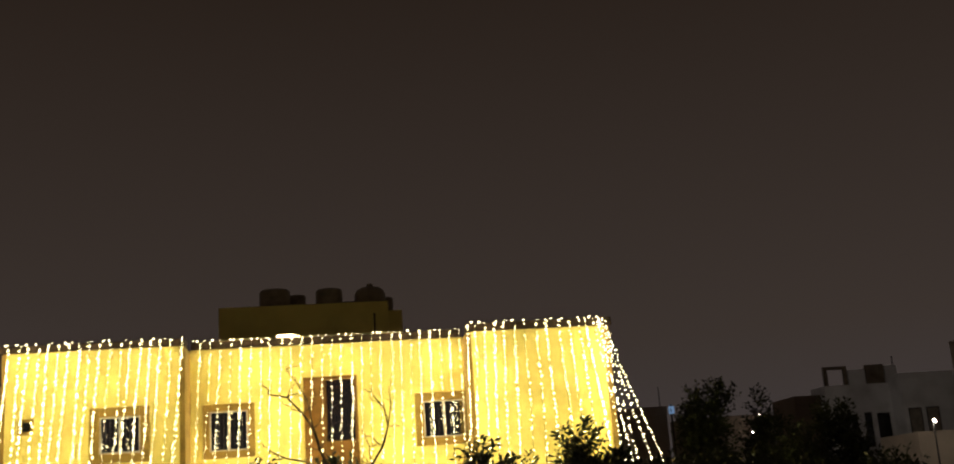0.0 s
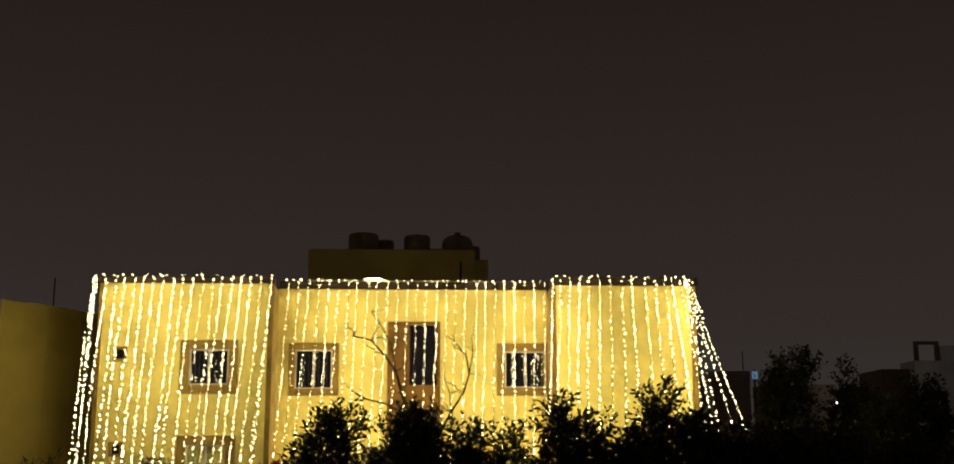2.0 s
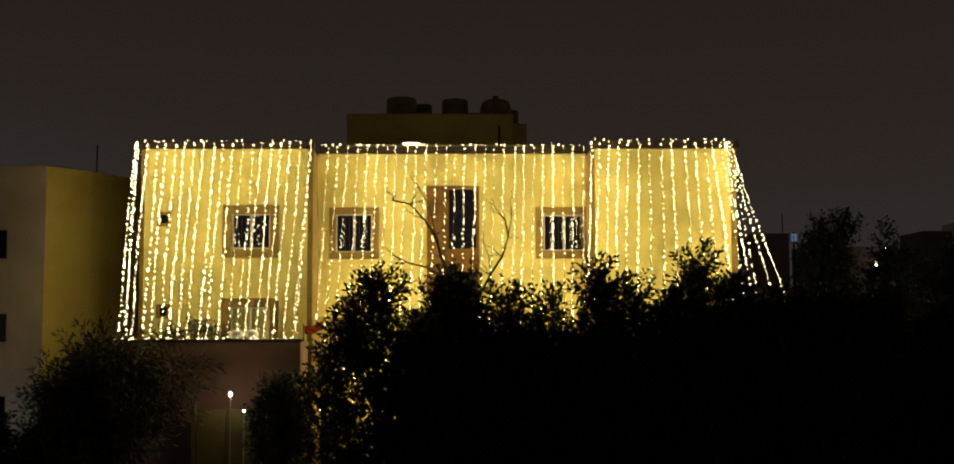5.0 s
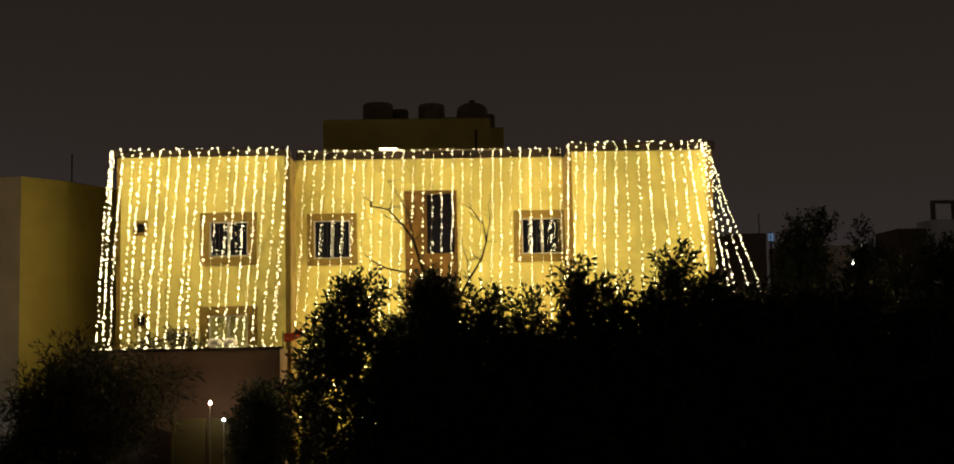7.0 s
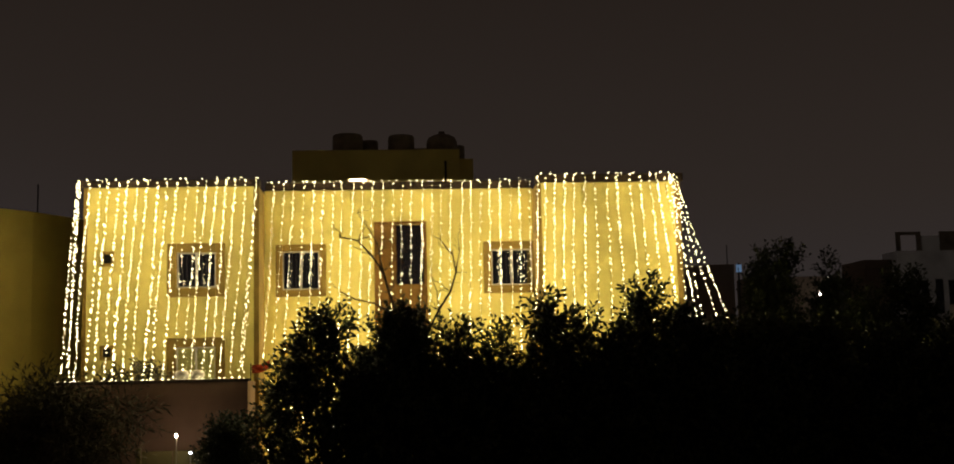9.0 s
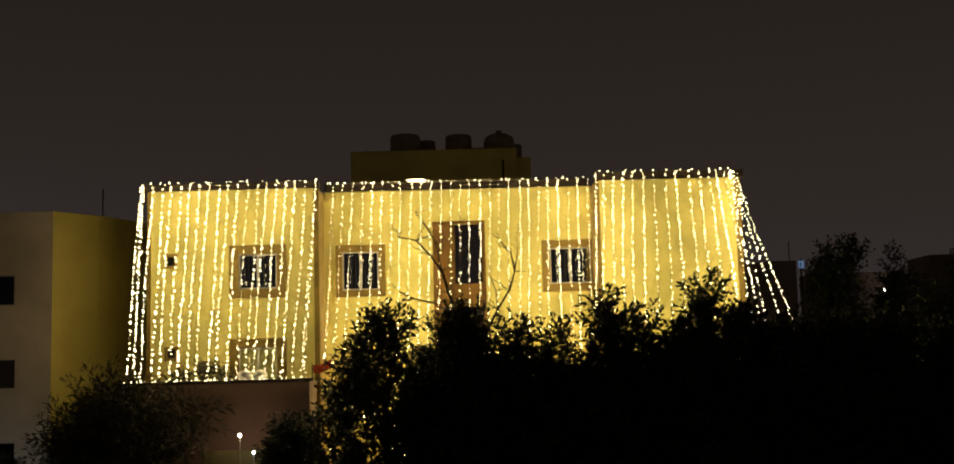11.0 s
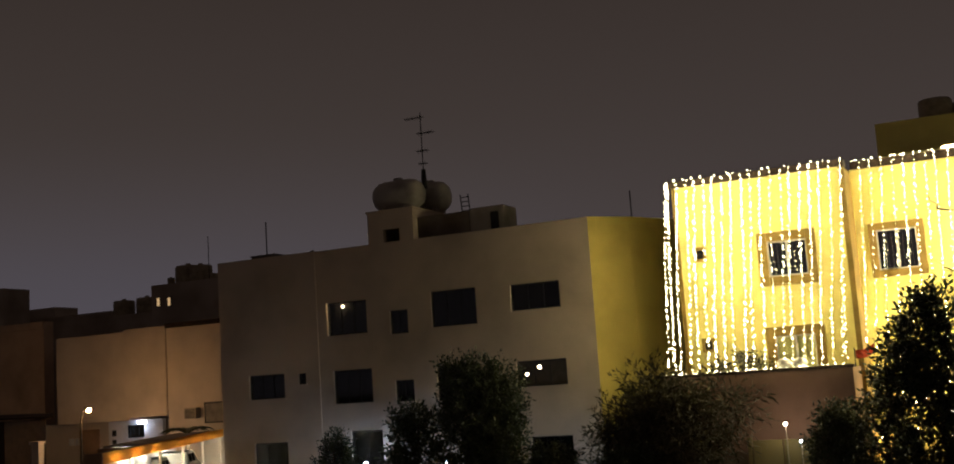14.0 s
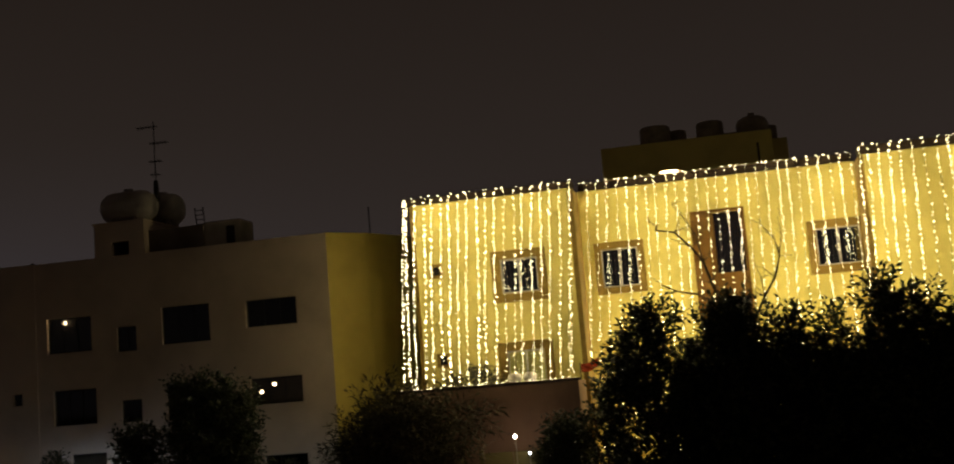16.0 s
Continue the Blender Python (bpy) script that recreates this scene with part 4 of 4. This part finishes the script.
def skyline(name, az0, az1, el, y, mat, label, depth=3, wins=(), parapet=0.0):
    x0, h = at(az0, el, y)
    x1 = at(az1, el, y)[0]
    if az1 > 0:
        x1 = max(x0 + 0.8, at(az1, el, y + depth)[0])
    else:
        x0 = min(x1 - 0.8, at(az0, el, y + depth)[0])
    rim = parapet or 0.45
    return block(name, x0, x1, y, y + depth, h - rim, mat, label, wins, rim)


skyline("far_house", -12.0, -16.5, 4.75, 62, M_TOWN, "far dark flat-roofed house beyond the trees")
skyline("far_house", -16.6, -21.4, 4.0, 85, M_TOWN, "low far house in the dark")
skyline("far_house", -21.5, -23.75, 4.62, 58, M_TOWN, "dark square house beside a white building")


# white building with roof pergola and tall windows
WY = 90.0
white = thing("white_building", (azx(-25.7, WY), WY + 4, 0), "grey-white building with tall windows and roof openings", "building")
wx0, wx1, wx2 = azx(-24.0, WY), azx(-25.55, WY), azx(-27.3, WY)
wtop = 13.3
tall = [(azx(a, WY), azx(b, WY), z0, z1) for a, b, z0, z1 in ((-25.03, -25.3, 8.9, 10.9), (-25.6, -25.95, 8.2, 11.0), (-26.15, -26.75, 8.2, 10.9), (-27.0, -27.25, 8.2, 10.9),
                                                           (-24.4, -24.75, 8.6, 10.9), (-25.6, -25.95, 4.6, 7.0), (-26.15, -26.75, 4.6, 7.0), (-24.4, -24.9, 4.6, 7.0))]
part("wall", wall(wx0, wx2, 0, wtop, WY, WY + 0.3, tall), M_WHITEWASH, white)
part("wall", boxes((wx0, wx0 + 0.3, WY + 0.3, WY + 2.5, 0, wtop), (wx2 - 0.3, wx2, WY + 0.3, WY + 2.5, 0, wtop), (wx0, wx2, WY + 2.5, WY + 2.8, 0, wtop)), M_WHITEWASH, white)
part("roof", boxes((wx0 + 0.3, wx2 - 0.3, WY + 0.3, WY + 2.5, wtop - 0.5, wtop - 0.2)), M_CEMENT, white)
for a, b, c, d in tall:
    w = part("window", ring(a, b, c, d, WY + 0.12, WY + 0.2, 0.06), M_DARK_METAL, white)
    part("pane", boxes((a + 0.06, b - 0.06, WY + 0.15, WY + 0.157, c + 0.06, d - 0.06)), M_GLASS_DARK, w)
    # added dark sheet in place of the unlit room
    part("back_sheet", boxes((a - 0.1, b + 0.1, WY + 0.5, WY + 0.52, c, d)), M_DARK_SHEET, w)
for a, b, h in ((-24.05, -25.1, 1.55), (-25.95, -26.75, 1.55)):
    xa, xb = azx(a, WY), azx(b, WY)
    p = part("pergola", boxes((xa, xb, WY + 0.02, WY + 0.3, wtop + h - 0.25, wtop + h)), M_CEMENT_DARK, white, "dark roof pergola")
    for q in (xa, xb - 0.3):
        part("pillar", boxes((q, q + 0.3, WY + 0.02, WY + 0.3, wtop, wtop + h - 0.25)), M_CEMENT_DARK, p)
    if a < -25:
        part("infill", boxes((xa + 0.3, xb - 0.3, WY + 0.1, WY + 0.2, wtop, wtop + h - 0.25)), M_CEMENT_DARK, p)
part("parapet", boxes((azx(-25.15, WY), azx(-25.9, WY), WY + 0.02, WY + 0.25, wtop, wtop + 1.2)), M_WHITEWASH, white)
part("parapet", boxes((azx(-26.8, WY), wx2, WY + 0.02, WY + 0.25, wtop, wtop + 1.4)), M_WHITEWASH, white)
bm = bmesh.new()
tube(bm, [(wx2 - 0.1, WY + 0.3, wtop + 1.3), (wx2 - 0.1, WY + 0.3, wtop + 2.2)], 0.05, 5)
part("pipe", bm, M_DARK_METAL, white)
settle(white)
x0, x1 = azx(-27.4, 88), azx(-29.7, 88)
block("grey_building", x0, x1, 88, 96, 12.9, M_WHITEWASH, "grey building joined to a white one",
      [(x0 + 0.3, x0 + 1.4, 9, 11), (x0 + 1.8, x0 + 2.9, 9, 11)], 0.9)
block("lit_garage", azx(-27.8, 80), azx(-31, 80), 80, 86, 8.7, M_PINK, "low warm-lit wall beside the grey building")
skyline("far_house", -29.75, -34, 6.6, 84, M_TOWN, "tall dark building at the edge of town")
for az, el, y, r in ((-20.45, 3.05, 70, 0.085), (-21.27, 3.41, 72, 0.065), (-20.85, 3.78, 78, 0.06), (-28.6, 2.9, 74, 0.07)):
    x, z = at(az, el, y)
    t = thing("street_lamp", (x, y, 0), "distant street lamp shining between the trees", "street lamp", "far street lamps")
    bm = bmesh.new()
    bmesh.ops.create_icosphere(bm, subdivisions=2, radius=r, matrix=Matrix.Translation((x, y, z)))
    part("bulb", bm, M_LAMP_FAR, t)
    bm = bmesh.new()
    tube(bm, [(x, y + 0.2, 0), (x, y + 0.2, z), (x, y, z + 0.2)], [0.08, 0.05, 0.04], 6)
    part("pole", bm, M_DARK_METAL, t)
    settle(t)
# blue lit sign and thin masts beyond the house
x, z = at(-16.72, 4.45, 61)
sign = thing("lit_sign", (x, 61, z - 0.6), "small pale blue lit sign on a roof", "sign")
part("panel", boxes((x - 0.14, x + 0.14, 60.9, 60.98, z - 0.2, z + 0.2)), M_SCREEN, sign)
part("support", boxes((x - 0.04, x + 0.04, 60.98, 61.06, 0, z + 0.3)), M_DARK_METAL, sign)
settle(sign)
for az, el, y in ((-16.2, 5.6, 62.5), (-14.9, 5.7, 63), (38.11, 7.93, 70.5), (35.3, 8.5, 44), (17.1, 8.9, 47)):
    x, z = at(az, el, y)
    bm = bmesh.new()
    tube(bm, [(x, y, 9.0), (x, y, z)], 0.03, 5)
    m = thing("mast", (x, y, 9), "thin dark rooftop mast", "mast", "roof masts")
    part("pole", bm, M_DARK_METAL, m)
    settle(m)

# ---- villa, awning and houses beyond the flats ----
VY = 52.0
villa = thing("villa", (azx(42.5, VY), VY + 4, 0), "pinkish villa with a plain overhanging upper storey", "house")
va, vm, vb = azx(45.19, VY), azx(42.0, VY), azx(40.1, VY)
part("upper_wall", boxes((va, vm, VY, VY + 8, 4.0, 9.1)), M_PINK, villa, bevel=0.02)
part("upper_wall", boxes((vm + 0.004, vb, VY - 0.35, VY + 8, 4.15, 9.2)), M_PINK, villa, bevel=0.02)
gx0, gx1 = azx(42.95, VY + 1.6), azx(40.5, VY + 1.6)
vw = (azx(42.1, VY + 1.6), azx(41.35, VY + 1.6), 2.95, 3.72)
part("ground_wall", wall(gx0, gx1, 0, 4.0, VY + 1.6, VY + 1.85, [vw]), M_WHITEWASH, villa, "pale lit ground floor wall")
part("ground_wall", boxes((azx(46.2, 53.7), gx0 - 0.1, VY + 1.7, VY + 1.95, 0, 4.0)), M_PINK, villa)
w = part("window", ring(*vw, VY + 1.62, VY + 1.7, 0.06), M_DARK_METAL, villa)
part("pane", boxes((vw[0] + 0.06, vw[1] - 0.06, VY + 1.65, VY + 1.657, vw[2] + 0.06, vw[3] - 0.06)), M_GLASS_DARK, w)
for k in (1, 2):
    m = vw[0] + (vw[1] - vw[0]) * k / 3
    part("mullion", boxes((m - 0.03, m + 0.03, VY + 1.6, VY + 1.645, vw[2] + 0.06, vw[3] - 0.06)), M_DARK_METAL, w)
part("gate", boxes((azx(44.2, VY + 1), gx0 - 0.1, VY + 0.9, VY + 1.0, 0, 3.6)), M_ANNEX, villa, "brown sheet metal gate", bevel=0.01)
for k in range(3):
    part("ground_wall", boxes((gx0 + 0.35, gx0 + 0.6, VY + 1.5, VY + 1.595, 2.0 + 0.55 * k, 2.35 + 0.55 * k)), M_DARK_METAL, villa, "small dark meter box")
settle(villa)
t = thing("strip_lamp", (vw[1], VY + 1.5, 3.77), "white strip lamp lit above the villa window", "lamp")
part("tube", boxes((vw[1] - 0.35, vw[1] + 0.2, VY + 1.42, VY + 1.5, 3.8, 3.88)), M_LAMP_COOL, t, bevel=0.01)
part("fitting", boxes((vw[1] - 0.4, vw[1] + 0.25, VY + 1.5, VY + 1.598, 3.77, 3.92)), M_WHITE_FRAME, t)
settle(t)
WG = 51.75
wing = block("villa_wing", vb + 0.01, azx(36.0, WG), WG, 60, 9.05, M_PINK, "pinkish wing joined to the villa", wins=[(azx(38.55, WG), azx(37.3, WG), 3.6, 4.75)])
part("coping", boxes((vb + 0.02, azx(36.0, WG), WG - 0.12, WG + 0.2, 9.06, 9.3)), M_FASCIA, wing, "dark roof edge")
settle(wing)
x0 = azx(39.0, WG)
ac = thing("air_conditioner", (x0, WG - 0.25, 3.9), "box air conditioner fixed on the pink wall", "air conditioner")
part("body", boxes((x0 - 0.4, x0 + 0.4, WG - 0.45, WG - 0.01, 3.9, 4.5)), M_CEMENT, ac, bevel=0.03)
part("grille", boxes(*[(x0 - 0.33, x0 + 0.33, WG - 0.48, WG - 0.452, 3.96 + 0.07 * k, 3.99 + 0.07 * k) for k in range(7)]), M_DARK_METAL, ac)
settle(ac)
for k in range(3):
    x0 = azx(44.6 - 0.27 * k, 53.6)
    t = thing("meter_box", (x0, 53.6, 2.7), "white electricity meter box on the villa wall", "meter box", "meter boxes")
    part("case", boxes((x0 - 0.13, x0 + 0.13, 53.52, 53.699, 2.68, 3.1)), M_WHITEWASH, t, bevel=0.015)
    part("lid", boxes((x0 - 0.10, x0 + 0.10, 53.5, 53.518, 2.72, 3.06)), M_WHITEWASH, t)
    settle(t)
x0 = azx(46.07, 45.5)
t = thing("gate_pillar", (x0, 45.5, 0), "plain pink gate pillar lit by the street lamp", "pillar")
part("shaft", boxes((x0 - 0.25, x0 + 0.25, 45.3, 45.7, 0, 3.2)), M_PINK, t, bevel=0.015)
part("cap", boxes((x0 - 0.32, x0 + 0.32, 45.23, 45.77, 3.2, 3.3)), M_PINK, t, bevel=0.015)
settle(t)
shed = thing("shed", (azx(47, 48), 48, 0), "low shed with a sloping roof, darkened for its shade", "shed")
# near-black fascia colour stands in for the shade below the overhang
part("wall", boxes((azx(50, 48), azx(45.7, 50), 47, 50, 0, 4.44)), M_FASCIA, shed)
bm = bmesh.new()
sx0 = azx(50.5, 47)
for z in (0, 0.12):
    for x, y, h in ((sx0, 46.5, 4.6), (azx(45.35, 46.5), 46.5, 4.45), (azx(45.35, 50.5), 50.5, 4.6), (sx0, 50.5, 4.75)):
        bm.verts.new((x, y, h + z))
bm.verts.ensure_lookup_table()
for f in ((0, 1, 2, 3), (7, 6, 5, 4), (0, 4, 5, 1), (1, 5, 6, 2), (2, 6, 7, 3), (3, 7, 4, 0)):
    bm.faces.new([bm.verts[k] for k in f])
# roof coloured as dark as its shaded underside
part("roof", bm, M_FASCIA, shed)
settle(shed)
skyline("far_house", 60, 45.3, 3.0, 55, M_BROWN, "brown house beside the villa", depth=0.8)
skyline("far_house", 49, 46.3, 5.6, 75, M_TOWN, "far dark block on the skyline")
block("far_house", azx(46.3, 80), azx(42.7, 80), 80, 83, at(44, 4.45, 80)[1] - 0.3, M_TOWN, "far low roofline in the dark", (), 0.3)
block("far_house", azx(46.6, 84), azx(45.2, 84), 84, 87, at(45.5, 4.8, 84)[1] - 0.3, M_TOWN, "far roof a step above its neighbour", (), 0.3)
block("far_house", azx(42.9, 78), azx(40.3, 78), 78, 82, at(41.8, 4.35, 78)[1] - 0.3, M_TOWN, "far roof with two tanks", (), 0.3)
x0, x1 = azx(40.85, 70), azx(36.5, 70)
block("far_house", x0, x1, 70, 78, at(40.85, 5.65, 70)[1], M_TOWN, "far dark house with cluttered roof")
for az, w, h, y in ((42.1, 0.95, 1.45, 79), (41.05, 0.95, 1.5, 79)):
    x, z = azx(az, y), at(41.8, 4.35, 78)[1] - 0.1
    water_tank(x - w, x + w, y, z, h, "round far roof tank", M_TANK)
rz = at(40.85, 5.65, 70)[1]
for az, w, h in ((39.9, 0.3, 0.7), (39.1, 1.0, 1.5), (38.5, 0.9, 1.4), (37.9, 0.7, 0.6)):
    x = azx(az, 72)
    water_tank(x - w, x + w, 72, rz, h, "dark tank among roof clutter", M_TANK)
for az in (40.55, 40.05):
    x = azx(az, 69.9)
    z = at(az, 4.85, 70)[1]
    t = thing("lit_window", (x, 69.95, z), "tiny warm lit window in a far house", "window", "far lit windows")
    part("frame", ring(x - 0.2, x + 0.2, z - 0.36, z + 0.36, 69.9, 69.99, 0.05), M_DARK_METAL, t)
    part("pane", boxes((x - 0.15, x + 0.15, 69.95, 69.985, z - 0.31, z + 0.31)), glowing("warm_room_light", (1.0, 0.62, 0.28), 0.25), t)
    settle(t)

# long awning over the parked cars, running along the side street
P0, P1 = Vector((-29.5, 31.3, 0)), Vector((-39.95, 51.55, 0))
U = (P1 - P0).normalized()
V = Vector((-U.y, U.x, 0))
span = (P1 - P0).length


def slab(bm, a, b, c, d, z0, z1):
    """A box in the awning's own run: a to b along it, c to d across it."""
    q = [bm.verts.new(P0 + U * u + V * v + Vector((0, 0, z))) for z in (z0, z1) for v in (c, d) for u in (a, b)]
    for f in ((0, 2, 3, 1), (4, 5, 7, 6), (0, 1, 5, 4), (2, 6, 7, 3), (0, 4, 6, 2), (1, 3, 7, 5)):
        bm.faces.new([q[i] for i in f])


awning = thing("carport", tuple(P0 + V * 1.5 + U * span / 2), "long orange-edged carport roof lit from below", "carport")


def apart(name, rows, mat, label="", bevel=0.0):
    bm = bmesh.new()
    for r in rows:
        slab(bm, *r)
    return part(name, bm, mat, awning, label, bevel)


apart("fascia", [(0, span, -0.06, 0.0, 2.85, 3.25)], M_ORANGE, "orange sheet edge of the roof")
apart("roof", [(0, 9, 0.0, 0.62, 3.12, 3.2), (9, span, 0.0, 2.5, 3.12, 3.2)], M_CEMENT_DARK, "dark corrugated roof sheet")
apart("back_wall", [(9, span, 2.5, 2.7, 0, 3.12)], M_WHITEWASH, "pale wall behind the parked cars")
apart("back_wall", [(0, 9, 0.5, 0.6, 0, 3.115)], M_WHITEWASH)
for k in range(6):
    apart("post", [(0.2 + k * (span - 0.4) / 5 - 0.05, 0.2 + k * (span - 0.4) / 5 + 0.05, 0.1, 0.2, 0, 3.12)], M_PINK)
apart("end_wall", [(-0.15, -0.004, -0.05, 0.6, 0, 3.25)], M_ANNEX, "brown end wall of the carport")
apart("end_wall", [(8.85, 8.995, 0.605, 2.7, 0, 3.11)], M_ANNEX)
settle(awning)
for u, v in ((1.6, 0.38), (4.6, 0.38), (7.6, 0.38), (12, 1.3), (16, 1.3), (20, 1.3)):
    c = P0 + U * u + V * v + Vector((0, 0, 3.0))
    t = thing("ceiling_lamp", tuple(c), "white lamp lit under the carport roof", "lamp", "carport lamps")
    bm = bmesh.new()
    tube(bm, [c - U * 0.6, c + U * 0.6], 0.05 if v > 1 else 0.022, 8)
    part("tube", bm, M_LAMP_TUBE, t)
    bm = bmesh.new()
    tube(bm, [c - U * 0.65 + Vector((0, 0, 0.085)), c + U * 0.65 + Vector((0, 0, 0.085))], 0.035, 6)
    part("fitting", bm, M_WHITE_FRAME, t)
    settle(t)


def car(at_point, label, mat, tall=1.0):
    """A parked saloon, or a van where tall: body with bonnet and boot, glass house, four wheels."""
    t = thing("car", (at_point.x, at_point.y, 0), label, "car", "parked cars")
    side = V
    prof = [(-2.1, 0.45), (-2.15, 0.75), (-1.95, 0.95), (-1.2, 1.0), (1.05, 1.0), (2.0, 0.88), (2.15, 0.65), (2.1, 0.4), (1.2, 0.3), (-1.2, 0.3)]
    roof = [(-1.6, 1.0), (-0.95, 1.42), (0.35, 1.45), (1.15, 1.0)]

    def lift(z):
        return 0.3 + (min(z, 1.0) - 0.3) * tall + max(0, z - 1.0) * (1.3 if tall > 1 else 1)

    def shell(profile, w0, w1):
        bm = bmesh.new()
        rings = []
        for w, k in ((-w0, 0.94), (-w0 * 0.9, 1.0), (w0 * 0.9, 1.0), (w0, 0.94)):
            rings.append([bm.verts.new(at_point + U * (x * k) + side * (w - (math.copysign(w1, w) * (z - 1) if z > 1.01 else 0)) + Vector((0, 0, lift(z)))) for x, z in profile])
        for a, b in zip(rings, rings[1:]):
            for i in range(len(profile)):
                bm.faces.new((a[i], a[(i + 1) % len(profile)], b[(i + 1) % len(profile)], b[i]))
        bm.faces.new(rings[0])
        bm.faces.new(rings[-1][::-1])
        return bm

    part("body", shell(prof, 0.86, 0), mat, t)
    if tall > 1:
        part("cabin", shell(roof, 0.8, 0.3), mat, t)
        for u0, u1 in ((-0.95, -0.35), (-0.25, 0.35)):
            bm = bmesh.new()
            f = bm.faces.new([bm.verts.new(at_point + U * u + side * v + Vector((0, 0, lift(z)))) for u, v, z in
                              ((u0, -0.80, 1.06), (u1, -0.80, 1.06), (u1, -0.72, 1.34), (u0, -0.72, 1.34))])
            bmesh.ops.solidify(bm, geom=[f], thickness=0.02)
            part("side_window", bm, M_RUBBER, t)
    else:
        part("cabin", shell(roof, 0.8, 0.3), M_RUBBER, t, "dark window glass of the cabin")
    bm = bmesh.new()
    q = [bm.verts.new(at_point + U * u + side * v + Vector((0, 0, lift(1.455)))) for u, v in ((-0.95, -0.6), (0.35, -0.6), (0.35, 0.6), (-0.95, 0.6))]
    f = bm.faces.new(q)
    bmesh.ops.solidify(bm, geom=[f], thickness=0.02)
    part("roof", bm, mat, t)
    for u in (-1.3, 1.3):
        for v in (-0.8, 0.8):
            bm = bmesh.new()
            c = at_point + U * u + side * v + Vector((0, 0, 0.31))
            tube(bm, [c - side * 0.1, c + side * 0.1], 0.31, 16)
            wh = part("wheel", bm, M_RUBBER, t)
            bm = bmesh.new()
            tube(bm, [c - side * 0.11, c + side * 0.11], 0.17, 12)
            part("rim", bm, M_CAR, wh)
    return settle(t)


for u in (20.4,):
    car(P0 + U * u + V * 1.3, "silver saloon car parked under the carport", M_CAR)
for u in (10.8, 16.2):
    car(P0 + U * u + V * 1.0, "white van parked under the carport", M_VAN, 2.3)
# spiky plant over the awning edge
px, py = azx(39.4, 49), 49.0
palm = thing("palm_plant", (px, py, 0), "small spiky palm behind the carport", "plant")
bm = bmesh.new()
tube(bm, [(px, py, 0), (px, py, 3.3)], [0.12, 0.09], 8)
part("trunk", bm, M_BARK, palm)
rng = random.Random(9)
for k in range(14):
    a = k * 0.449 * 2 + rng.uniform(-0.2, 0.2)
    bm = bmesh.new()
    pts = [Vector((px, py, 3.2)) + Vector((math.cos(a) * s, math.sin(a) * s, 0.7 * s - 0.45 * s * s)) for s in (0, 0.4, 0.8, 1.2, 1.5)]
    tube(bm, pts, [0.05, 0.07, 0.06, 0.04, 0.01], 4)
    part("frond", bm, M_LEAF, palm)
settle(palm)

# street lamp before the villa
lx, lz = at(43.81, -0.06, 46)
pole = thing("street_lamp", (lx - 0.55, 46, 0), "sodium street lamp glowing orange", "street lamp")
bm = bmesh.new()
tube(bm, [(lx - 0.55, 46, 0), (lx - 0.55, 46, lz - 0.5), (lx - 0.4, 46, lz - 0.05), (lx - 0.1, 46, lz + 0.14)], [0.07, 0.05, 0.04, 0.03], 8)
part("pole", bm, M_DARK_METAL, pole)
part("head", boxes((lx - 0.25, lx + 0.25, 45.88, 46.12, lz + 0.125, lz + 0.18)), M_DARK_METAL, pole, bevel=0.02)
bm = bmesh.new()
bmesh.ops.create_icosphere(bm, subdivisions=2, radius=0.095, matrix=Matrix.Translation((lx, 46, lz)))
part("bulb", bm, M_LAMP_SODIUM, pole)
settle(pole)

# closing the place behind the camera
block("house_behind", -14, 14, -14, -2.5, 9.0, M_BEIGE, "plain house from whose side the view is taken")
